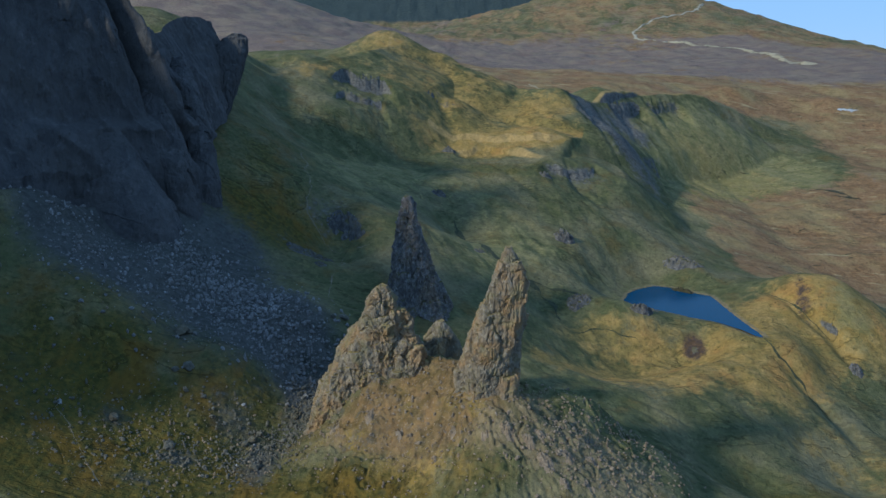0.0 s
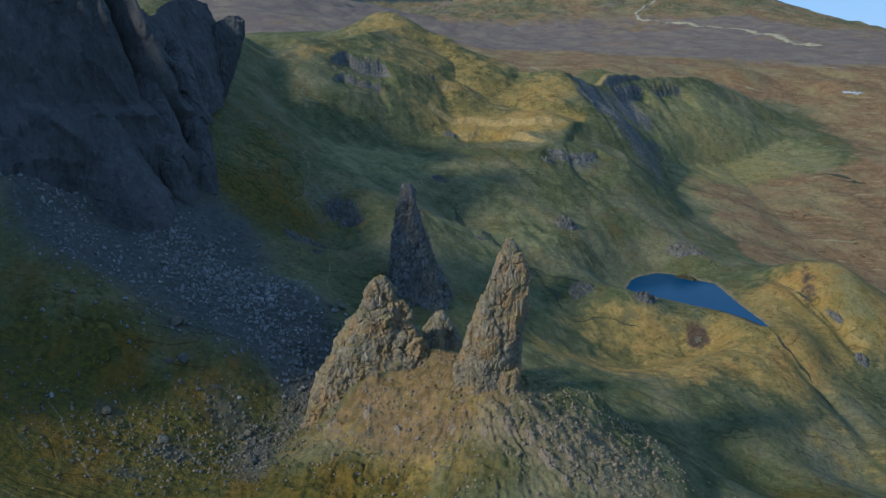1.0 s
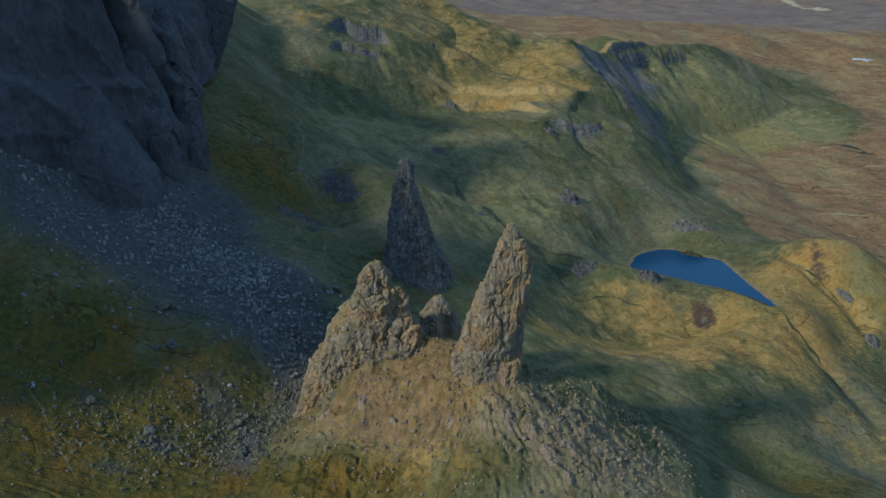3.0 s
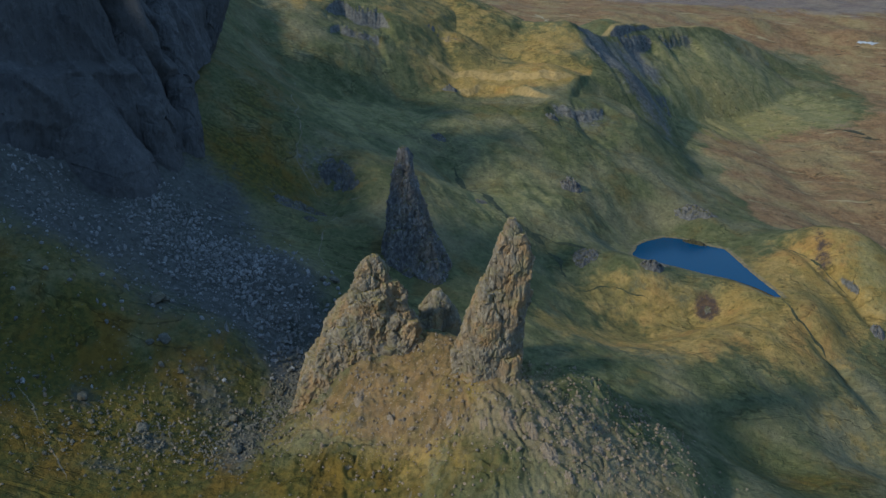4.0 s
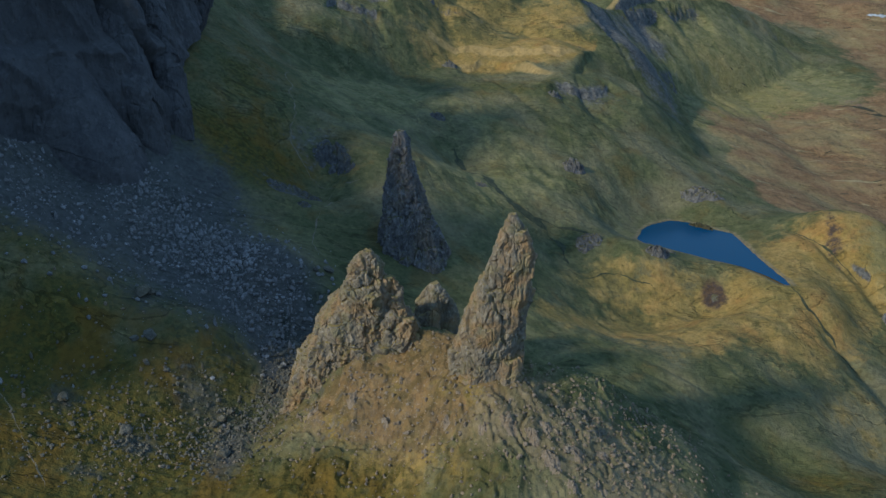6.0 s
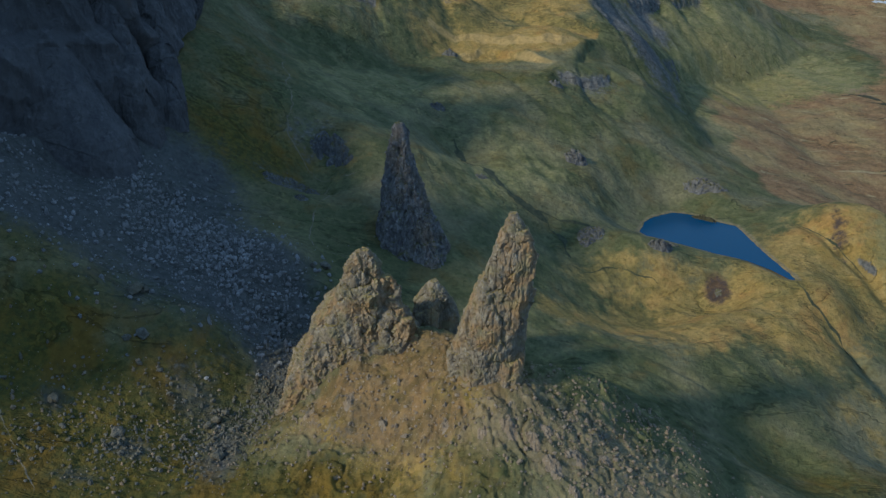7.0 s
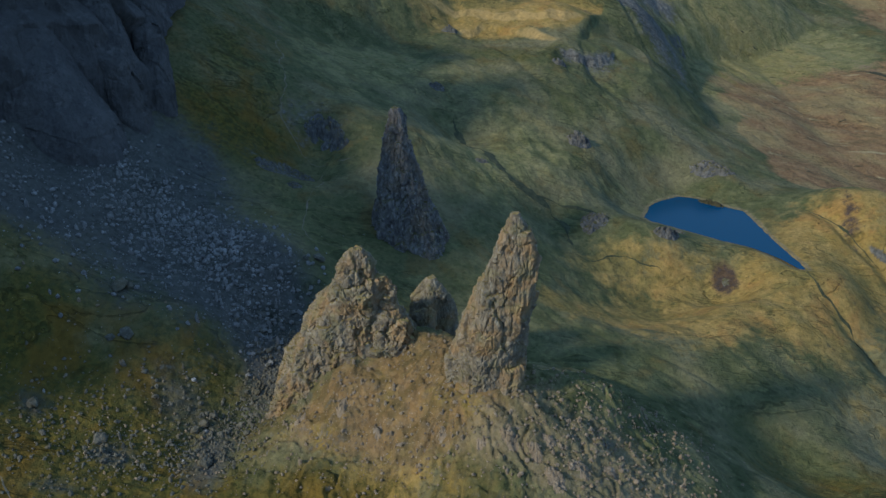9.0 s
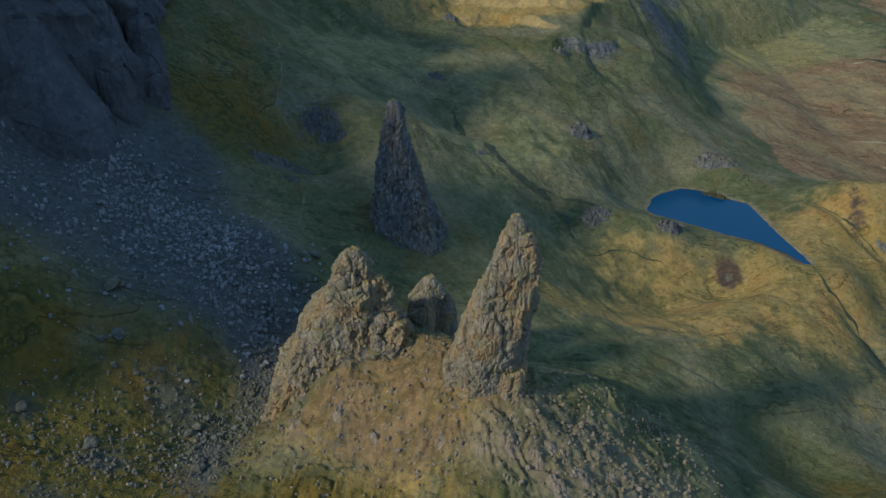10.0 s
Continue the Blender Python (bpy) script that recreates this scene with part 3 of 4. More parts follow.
xs = np.concatenate([-widening(170, 4900, 1.6, 1.06)[::-1], spaced([(-170, -130, 1.2), (-130, -50, 0.6), (-50, 75, 0.45), (75, 100, 0.7), (100, 215, 1.0)])[1:-1], widening(215, 350, 1.3, 1.006)[:-1], widening(351, 4900, 3.0, 1.05)])
ys = np.concatenate([-widening(-205, 900, 3.0, 1.15)[::-1], spaced([(205, 228, 1.2), (228, 300, 0.45), (300, 330, 0.8), (330, 470, 1.0)])[1:-1], widening(470, 700, 1.2, 1.0025)[:-1], widening(701, 930, 1.8, 1.002)[:-1], widening(931, 4900, 3.0, 1.014)])
GX, GY = np.meshgrid(xs, ys)
GZ = land(GX, GY)
slope_y, slope_x = np.gradient(GZ, ys, xs)
steep = np.hypot(slope_x, slope_y)


def covers(x, y, z, steep):
    wob = fbm(x / 25, y / 25, octaves=3, seed=60)
    out = {}
    gold = 0.95 * blob(x, y, 55, 658, 60, 22, 8) + 0.28 * blob(x, y, 60, 705, 60, 45) + 0.9 * blob(x, y, 135, 395, 75, 38, 25) + 0.9 * blob(x, y, 205, 455, 50, 35) + 0.5 * blob(x, y, 80, 425, 40, 16, 0)
    gold = gold + 0.4 * blob(x, y, 84, 712, 48, 42) + 0.45 * blob(x, y, -100, 672, 42, 30) + 0.55 * blob(x, y, 250, 770, 70, 90) + 0.3 * blob(x, y, -85, 450, 28, 60) + 0.12 * blob(x, y, -110, 255, 60, 30) + 0.42 * blob(x, y, -20, 246, 46, 18) + 0.28 * blob(x, y, -46, 425, 30, 40) + 0.2 * blob(x, y, -2, 250, 36, 12) + 0.7 * blob(x, y, 64, 378, 26, 12, 10) + 0.35 * blob(x, y, 190, 330, 60, 30) + 0.55 * blob(x, y, -20, 770, 90, 50) + 0.5 * blob(x, y, 160, 800, 120, 30) + 0.9 * blob(x, y, 345, 1062, 34, 26) + 0.8 * blob(x, y, 470, 1058, 36, 26) + 1.0 * blob(x, y, 226, 662, 52, 32) + 0.4 * blob(x, y, -20, 690, 50, 40) + 0.4 * blob(x, y, 285, 815, 50, 40)
    # gold ends at the spine: the shade of its flank is put into the cover
    d, where = along(x, y, SPINE)
    gold = gold * (1 - step(-2, 3, d + 3 * wob) * (1 - step(90, 130, d)) * step(0.05, 0.6, where))
    d, where = along(x, y, BENCH)
    gold = gold * (1 - 0.8 * step(9, 17, d + 5 * wob) * (1 - step(50, 70, d)) * step(0.0, 0.35, where) * step(0.0, 0.35, 3 - where))
    out["gold"] = gold + 0.25 * wob
    # sunlit edges of the scarps and crests, put in as a pale cover
    lit_edge = 0.0
    for line, amount in ((BENCH, 0.8), (LIP, 1.7), (RIM, 0.95), (CREST, 0.6)):
        d, where = scarp(x, y, line) if line is BENCH or line is LIP else along(x, y, line)
        lit_edge = lit_edge + amount * np.exp(-((d - 1.5) / 3.4) ** 2) * (0.7 + 0.5 * fbm(x / 14, y / 14, octaves=2, seed=94)) * (where > 0.02) * (where < len(line) - 1.02)
    out["lit_edge"] = lit_edge
    out["gravel"] = 0.9 * np.exp(-((inside(x, y, LOCH) - 1.2) / 1.3) ** 2) + 0.8 * blob(x, y, 46, 250, 28, 16, -20) + 0.55 * blob(x, y, 18, 252, 18, 10) + 0.35 * blob(x, y, 66, 270, 26, 16) + 0.3 * wob
    # pale also lifts dim slopes: sunlight and haze put into the colour
    out["pale"] = 0.75 * blob(x, y, 228, 700, 62, 110) + 0.6 * blob(x, y, -30, 560, 60, 50) + 0.3 * blob(x, y, -50, 510, 40, 60) + 1.0 * blob(x, y, 265, 805, 80, 75) + 0.8 * blob(x, y, 320, 860, 70, 60) + 0.4 * blob(x, y, 70, 490, 80, 40) + 0.2 * blob(x, y, 120, 560, 60, 50) + 0.5 * blob(x, y, 215, 440, 14, 40) + 0.45 * blob(x, y, 24, 470, 30, 60) + 0.3 * wob
    out["bog"] = 1.1 * blob(x, y, 127, 421, 7, 11) + 0.7 * blob(x, y, 196, 462, 6, 26, -10) + 0.2 * wob
    out["brown"] = 1.35 * blob(x, y, -104, 254, 46, 34) + 0.5 * blob(x, y, -96, 470, 26, 80, 8) + 0.55 * blob(x, y, -84, 424, 26, 26) + 0.5 * blob(x, y, -126, 302, 36, 34) + 0.12 * blob(x, y, 4, 244, 60, 20) + 0.2 * blob(x, y, -50, 400, 40, 50) + 0.5 * blob(x, y, -66, 300, 18, 20) + 0.5 * blob(x, y, 128, 294, 44, 26) + 0.3 * blob(x, y, -34, 244, 28, 16) + 0.3 * wob
    out["brown"] = out["brown"] - 0.4 * blob(x, y, 4, 262, 34, 16) + 0.35 * blob(x, y, -10, 243, 48, 18) + 0.5 * blob(x, y, 50, 602, 46, 24)
    out["heath"] = np.maximum(step(184, 214, x + 10 * wob) * (1 - step(-45, 45, y - 740 - 0.45 * np.clip(x - 210, 0, 250) + 26 * wob) * (1 - step(360, 440, x))) * step(480, 540, y), step(10, 70, y - 830 - 0.5 * np.clip(x - 100, 0, 320))) * (1 - 0.5 * step(2100, 2500, y)) + 0.3 * wob + 0.3 * fbm(x / 120, y / 120, octaves=3, seed=66) * step(700, 1000, y)
    out["purple"] = np.maximum(step(1050, 1250, y) * (1 - step(700, 1500, x)), step(860, 930, y) * (1 - step(-40, 60, x))) * (0.8 - 0.55 * step(2000, 2500, y)) + 0.3 * wob + 0.35 * fbm(x / 160, y / 160, octaves=3, seed=64)
    out["far_dim"] = step(3900, 4100, y)
    out["soil"] = 0.95 * blob(x, y, 0, 272, 20, 15, -15) + 0.5 * blob(x, y, -10, 262, 18, 8, -20) + 0.55 * blob(x, y, -30, 269, 13, 10) + 0.30 * blob(x, y, 26, 252, 22, 14, -45) + 0.12 * blob(x, y, 5, 255, 40, 25) + 0.1 * blob(x, y, 44, 250, 26, 20, -20) + 0.8 * blob(x, y, 127, 421, 6, 9) + 0.15 * wob
    scree = 1.0 * blob(x, y, -88, 350, 52, 20, -27) + 0.9 * blob(x, y, -52, 312, 8, 26, 5) + 0.8 * blob(x, y, -142, 338, 24, 16, -45) + 1.1 * blob(x, y, -108, 388, 34, 26) + 0.7 * blob(x, y, -142, 366, 24, 16) + 0.42 * blob(x, y, -92, 336, 52, 30, -20)
    ang, rad = np.arctan2(y - 270, x - 8) + 0.25 * fbm(x / 10, y / 10, octaves=3, seed=67), np.hypot(x - 8, y - 270)
    rill = fbm(ang * 9, rad / 14, octaves=4, seed=68, gain=0.6)
    flow = fbm((x + 0.5 * y) / 12, (y - 0.5 * x) / 70, octaves=4, seed=69, gain=0.6)
    out["rill"] = np.clip(0.5 + 0.7 * np.where(rad < 95, rill, (0.26 + 0.7 * blob(x, y, 165, 760, 70, 80)) * flow * step(95, 130, rad)), 0, 1)
    # besides real scree, this cover carries the blue-grey of the shaded ground round it
    out["talus_shade"] = 0.9 * blob(x, y, -61, 268, 7, 14) + 0.75 * blob(x, y, -86, 262, 7, 5) + 0.7 * blob(x, y, -109, 271, 6, 5) + 0.6 * blob(x, y, -96, 249, 8, 4) + 0.6 * blob(x, y, -74, 284, 9, 8) + 0.8 * blob(x, y, -152, 336, 18, 22) + 1.05 * scree + 0.3 * blob(x, y, -100, 318, 30, 20) + 0.15 * wob
    # on the spine's flank, rock and its shade are both put in as stone
    out["stone"] = 0.9 * step(1.15, 1.7, steep) * (1 - step(175, 200, x) * step(560, 600, y)) * (1 - blob(x, y, -115, 300, 34, 34)) * (1 - np.clip(1.6 * blob(x, y, 45, 652, 80, 26), 0, 1)) * (1 - 0.8 * blob(x, y, 8, 262, 60, 45)) + 0.2 * wob * (1 - blob(x, y, 8, 262, 60, 45)) +  0.45 * blob(x, y, -62, 456, 18, 12) + 0.45 * blob(x, y, -66, 416, 16, 12) + 0.5 * blob(x, y, 148, 527, 18, 10) + 0.4 * blob(x, y, 72, 450, 12, 9) + 0.35 * blob(x, y, 90, 612, 26, 18) + 0.3 * blob(x, y, -56, 676, 30, 20) + 0.95 * blob(x, y, 138, 725, 24, 70, 20) + 0.8 * blob(x, y, 168, 790, 26, 22) 
    for k, (line, height, back) in enumerate(BANDS):
        d, where = along(x, y, line)
        flute = 2.6 * fbm(x / 6, y / 6, octaves=3, seed=300 + k, ridged=True) + 2.2 * fbm(x / 14, y / 14, octaves=2, seed=320 + k)
        ends = step(0, 0.4, where) * step(0, 0.4, len(line) - 1 - where)
        out["stone"] = out["stone"] + (0.12 + 0.062 * height) * ends * np.exp(-((d + flute) / 4.5) ** 2) + 0.12 * ends * np.exp(-((d + 9) / 7) ** 2)
    return out


ground = tagged(sheet("ground", np.stack([GX, GY, GZ], -1), GROUND, covers=covers(GX, GY, GZ, steep)),
                "hilly moorland with rough grass, heather and bare soil", "ground", kind="structure")


def drop(x, y):
    """The ground's height at places."""
    x, y = np.asarray(x, float), np.asarray(y, float)
    i, j = np.clip(np.searchsorted(xs, x) - 1, 0, len(xs) - 2), np.clip(np.searchsorted(ys, y) - 1, 0, len(ys) - 2)
    u, v = (x - xs[i]) / (xs[i + 1] - xs[i]), (y - ys[j]) / (ys[j + 1] - ys[j])
    return (GZ[j, i] * (1 - u) + GZ[j, i + 1] * u) * (1 - v) + (GZ[j + 1, i] * (1 - u) + GZ[j + 1, i + 1] * u) * v


# ---- the loch ----
def loch():
    bm = bmesh.new()
    vs = [bm.verts.new((130 + (x - 130) * 1.12, 465 + (y - 465) * 1.08, 0.0)) for x, y in LOCH]
    bm.faces.new(vs)
    bmesh.ops.recalc_face_normals(bm, faces=bm.faces)
    if bm.faces[:][0].normal.z < 0:
        bmesh.ops.reverse_faces(bm, faces=bm.faces)
    mesh = bpy.data.meshes.new("loch")
    bm.to_mesh(mesh)
    bm.free()
    mesh.materials.append(WATER)
    return tagged(new("water", mesh), "small deep-blue loch of still water", "water", kind="structure")


loch()


# ---- standing rocks ----
def mass(name, sections, depth, material, parent, seed, block=2.6, rough=1.0, rings=200, round_=180, hollow=None, grain=1.0, turn=0.0, stretch=1.35):
    """One craggy mass of a standing rock. sections: height, left and right edge (x), middle (y); depth: its thickness as a share of its width."""
    sec = np.array(sections, float)
    z = np.linspace(sec[0, 0], sec[-1, 0], rings)
    l, r, my = (np.interp(z, sec[:, 0], sec[:, k]) for k in (1, 2, 3))
    n = max(3, int(rings * 1.6 / (sec[-1, 0] - sec[0, 0])) // 2 * 2 + 1)
    soft = np.hanning(n + 2)[1:-1] / np.hanning(n + 2).sum()
    l, r, my = (np.convolve(np.pad(q, n // 2, "edge"), soft, "valid") for q in (l, r, my))
    a = np.linspace(0, 2 * math.pi, round_, endpoint=False)
    ca, sa = np.cos(a), np.sin(a)
    square = (np.abs(ca) ** 3 + np.abs(sa) ** 3) ** (-1 / 3)
    half = (r - l) / 2
    thick = half * depth + 0.4
    x = ((l + r) / 2)[:, None] + half[:, None] * (ca * square)[None]
    y = my[:, None] + thick[:, None] * (sa * square)[None]
    zz = np.broadcast_to(z[:, None], x.shape)
    wx, wy = x + 0.5 * fbm(x / 2.5, y / 2.5, zz / 2.5, 2, seed + 60), y + 0.5 * fbm(x / 2.5, y / 2.5, zz / 2.5, 2, seed + 64)
    big, gap = blocks(wx / (block * 2.3), wy / (block * 2.3), zz / (block * 1.76 * stretch), seed + 50)
    mid, joint = blocks(wx / block, wy / block, zz / (block * stretch), seed)
    small, chink = blocks(wx / (block * 0.42), wy / (block * 0.42), zz / (block * 0.42 * stretch), seed + 9)
    crack = np.exp(-(fbm(x / (1.1 * block), y / (1.1 * block), zz / (6 * block), 3, seed + 70) / 0.06) ** 2)
    open_ = step(-0.15, 0.35, fbm(x / 4, y / 4, zz / 5, 2, seed + 66))
    rib = fbm(x / 3.0, y / 3.0, zz / 8, 3, seed + 20, ridged=True)
    push = rough * (0.70 * big + 0.27 * mid + 0.19 * grain * small - open_ * (0.75 * np.exp(-(gap / 0.07) ** 2) + 0.22 * np.exp(-(joint / 0.08) ** 2)) - 0.06 * grain * np.exp(-(chink / 0.1) ** 2)
                    + 0.35 * rib - 0.4 * crack + 1.3 * fbm(x / 7, y / 7, zz / 10, 3, seed + 24) + 0.4 * grain * fbm(x / 0.9, y / 0.9, zz / 1.2, 3, seed + 30))
    push = push * np.clip(half[:, None] / 4, 0.2, 1)
    if hollow:
        height, tall, way, wide, deep = hollow
        off = (a[None] - radians(way) + math.pi) % (2 * math.pi) - math.pi
        push = push - deep * np.exp(-((zz - height) / tall) ** 4 - (off / radians(wide)) ** 4)
    x, y = x + ca[None] * push, y + sa[None] * push
    zz = zz + 0.25 * rough * small + 0.4 * fbm(x / 2, y / 2, zz / 2, 2, seed + 40)
    if turn:
        c, q, cx, cy = math.cos(radians(turn)), math.sin(radians(turn)), float(x.mean()), float(my.mean())
        x, y = cx + (x - cx) * c - (y - cy) * q, cy + (x - cx) * q + (y - cy) * c
    grid = np.stack([x, y, zz], -1)
    top = grid[-1:].mean(1, keepdims=True) + np.array([0, 0, 0.4])
    grid = np.concatenate([grid, grid[-1:] * 0.45 + top * 0.55, np.repeat(top, round_, 1)], 0)
    return sheet(name, grid, material, wrap=True, smooth=False, parent=parent)


# ---- the crags ----
# gullies in the face: way along the foot, height
GULLY_LONG = [(212, 170), (216.5, 148), (219, 135), (222.6, 113), (230, 100), (239, 89), (249, 80)]
GULLY_SHORT = [(243, 120), (249, 108), (255, 98), (256, 89), (265, 77)]
GULLY_HIGH = [(226, 160), (234, 145), (238.4, 130), (238.4, 112)]


def crags():
    pts = np.array(CRAGS[1:-1], float)
    run = np.concatenate([[0], np.cumsum(np.hypot(*np.diff(pts[:, :2], axis=0).T))])
    s = np.linspace(0, run[-1], 560)
    line = np.stack([np.interp(s, run, pts[:, k]) for k in range(4)], 1)
    for k in range(4):
        line[:, k] = np.convolve(np.pad(line[:, k], 12, "edge"), np.ones(25) / 25, "valid")
    way = np.gradient(line[:, :2], axis=0)
    way /= np.linalg.norm(way, axis=1)[:, None]
    inward = np.stack([-way[:, 1], way[:, 0]], 1)
    inward = np.stack([np.convolve(np.pad(inward[:, k], 60, "edge"), np.ones(121) / 121, "valid") for k in (0, 1)], 1)
    v = np.linspace(0, 1, 210)[:, None]
    top = brow(line[:, 0] + inward[:, 0] * line[:, 3], line[:, 1] + inward[:, 1] * line[:, 3]) + 1.5
    back = line[None, :, 3] * v ** 1.1
    z = line[None, :, 2] - 8 + v * (top[None] - line[None, :, 2] + 8)
    ss = np.broadcast_to(s[None, :], z.shape)
    lean = ss + 0.35 * (z - 60)
    rib = fbm(lean / 30, z / 70, octaves=2, seed=70, ridged=True)
    col = fbm(ss / 5, z / 30, octaves=3, seed=75)
    _, _, who = cells(ss / 5, z / 24, np.zeros_like(z), 80)
    _, _, other = cells(ss / 1.8, z / 9, np.zeros_like(z), 85)
    back = back - 4.2 * rib - 2.2 * fbm(lean / 13, z / 22, octaves=3, seed=71) - 0.9 * col - 0.9 * (who - 0.5) - 0.4 * (other - 0.5) - 0.5 * fbm(ss / 2.6, z / 14, octaves=3, seed=76, ridged=True) - 0.4 * fbm(ss / 2, z / 3, octaves=3, seed=77)
    for gully, deep, wide in ((GULLY_LONG, 15, 3.6), (GULLY_SHORT, 11, 2.8), (GULLY_HIGH, 9, 2.8)):
        d, _ = along(ss + 1.5 * fbm(z / 9, ss / 30, octaves=2, seed=79), z, gully)
        back = back + deep * np.exp(-(d / wide) ** 2) - 0.3 * deep * np.exp(-((np.abs(d) - 2.6 * wide) / (1.6 * wide)) ** 2)
    back = back + 7 * step(-2, 3, z - (107 + 3 * fbm(ss / 14, ss * 0, octaves=2, seed=81))) * step(150, 175, ss) * (1 - step(214, 226, ss))
    x = line[None, :, 0] + inward[None, :, 0] * back
    y = line[None, :, 1] + inward[None, :, 1] * back
    z = z + 1.4 * fbm(ss / 9, v * 6 + 0 * ss, octaves=3, seed=78) * step(0.05, 0.2, v)
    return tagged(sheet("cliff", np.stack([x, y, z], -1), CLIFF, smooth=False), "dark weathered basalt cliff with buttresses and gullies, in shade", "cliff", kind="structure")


cliff = crags()
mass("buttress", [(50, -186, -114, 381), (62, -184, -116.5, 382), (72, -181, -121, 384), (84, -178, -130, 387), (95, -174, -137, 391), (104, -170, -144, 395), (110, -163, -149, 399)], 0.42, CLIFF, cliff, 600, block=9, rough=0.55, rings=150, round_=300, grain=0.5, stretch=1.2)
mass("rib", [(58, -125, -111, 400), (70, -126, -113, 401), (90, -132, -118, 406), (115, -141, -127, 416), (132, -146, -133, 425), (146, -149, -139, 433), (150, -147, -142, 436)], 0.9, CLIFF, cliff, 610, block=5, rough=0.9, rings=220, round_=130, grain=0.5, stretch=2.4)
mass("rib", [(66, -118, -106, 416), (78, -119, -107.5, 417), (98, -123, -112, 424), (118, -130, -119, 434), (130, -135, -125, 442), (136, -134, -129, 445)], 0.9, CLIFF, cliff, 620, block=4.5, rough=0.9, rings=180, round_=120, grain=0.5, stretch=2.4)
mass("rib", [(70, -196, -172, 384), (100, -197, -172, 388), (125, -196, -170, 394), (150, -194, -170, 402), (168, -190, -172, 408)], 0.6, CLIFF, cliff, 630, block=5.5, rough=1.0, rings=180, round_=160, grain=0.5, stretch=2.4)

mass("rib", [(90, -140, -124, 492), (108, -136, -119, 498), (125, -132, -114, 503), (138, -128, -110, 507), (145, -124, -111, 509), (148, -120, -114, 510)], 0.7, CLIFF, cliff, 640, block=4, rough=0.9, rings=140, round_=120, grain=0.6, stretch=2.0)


def pinnacle(label):
    return tagged(new("rock_pinnacle"), label, "rock pinnacle", "standing rocks")


tall = pinnacle("tall leaning pinnacle of warm grey-brown basalt on the mound")
mass("pillar", [(18.4, 8.7, 26.7, 268.5), (27.7, 7.0, 25.9, 268.5), (33, 6.9, 24.8, 268.1), (40, 6.5, 24.6, 267.5), (45.8, 6.8, 24.7, 266.5), (52.2, 8.9, 25.4, 265.5), (57.7, 10.9, 26.3, 265.1), (63.6, 13.3, 26.3, 263.9),
                (69.3, 15, 26.2, 263.3), (73.2, 16.2, 25.5, 262.8), (76.8, 17.4, 23.8, 262.4)], 0.72, STACK, tall, 100, block=2.2, rough=0.8, rings=280, round_=240, stretch=1.9)
mass("summit", [(72.2, 16.7, 24.5, 263), (76.4, 17.5, 23.5, 262.5), (79, 18.3, 22.2, 262.2), (81.2, 19.2, 20.9, 262)], 0.75, STACK, tall, 104, block=1.6, rough=0.8, rings=50, round_=90)
mass("buttress", [(20.5, 2.1, 12.3, 271.5), (28.8, 2.4, 12.3, 270.9), (35.2, 3.8, 12.3, 269.9), (40.5, 5.2, 11.8, 269), (45.5, 6.8, 11.4, 268.2), (48.5, 8.2, 11.2, 267.6)], 0.8, STACK, tall, 108, block=1.8, rough=0.6, rings=90, round_=100)

broad = pinnacle("broad craggy pinnacle of grey-brown basalt on the mound")
# the unseen back is thickened so that its shadow falls on the tooth
mass("pillar", [(1.6, -50.2, -4.1, 301), (11.6, -47.6, -7.2, 299.7), (22.2, -43.3, -8.2, 297.2), (30.8, -39.4, -8.7, 294.9), (36.1, -37.1, -9.2, 293.5), (41.3, -34.1, -11.2, 291.6), (45.5, -31.2, -13.2, 289.4), (49.9, -27.6, -15.2, 287), (53.7, -25.3, -16.7, 285.4)],
     1.0, STACK, broad, 140, block=3.0, rings=220, round_=230, hollow=(40, 5, 318, 26, 3.0))
mass("summit", [(35.7, -27.6, -14.8, 285.8), (42.9, -28.6, -13.8, 284.7), (49.4, -28, -13.4, 283.6), (54.8, -26.5, -14.6, 283.3), (59.1, -25.2, -15.8, 282.6), (61.6, -23, -17.2, 282.3), (63.6, -21.1, -18.3, 282)], 0.72, STACK, broad, 144, block=2.2, rings=100, round_=130)
mass("shoulder", [(24, -18, -3.2, 283.6), (31.5, -17.4, -4.2, 283.4), (37.7, -17.4, -5.4, 283.2), (41.9, -16.8, -7.4, 283.2), (45.1, -16.3, -9.0, 283.6), (48.4, -15.8, -11.5, 284)], 0.7, STACK, broad, 148, block=2.0, rings=80, round_=110)
mass("knob", [(42, -18.5, -10.4, 284.6), (48, -18.2, -10.2, 284.0), (52, -17.6, -11.0, 283.5), (55, -16.4, -12.6, 283.2)], 0.8, STACK, broad, 149, block=1.6, rings=60, round_=80)
mass("shoulder", [(23.2, -15.3, -1.5, 286.8), (30.5, -14.3, -2.7, 286.5), (36.1, -12.8, -3.9, 286.3), (39.8, -12.2, -6.3, 286.1)], 0.6, STACK, broad, 152, block=1.9, rings=80, round_=110)
mass("buttress", [(6.6, -49.2, -34.8, 285), (19, -44.6, -30.7, 283.9), (30.4, -39.3, -28.6, 283.5), (37.7, -35.2, -28.1, 283.7), (42.9, -32.4, -28.6, 285), (47.3, -30.1, -28.7, 285.4)], 0.7, STACK, broad, 156, block=2.2, rings=120, round_=120)

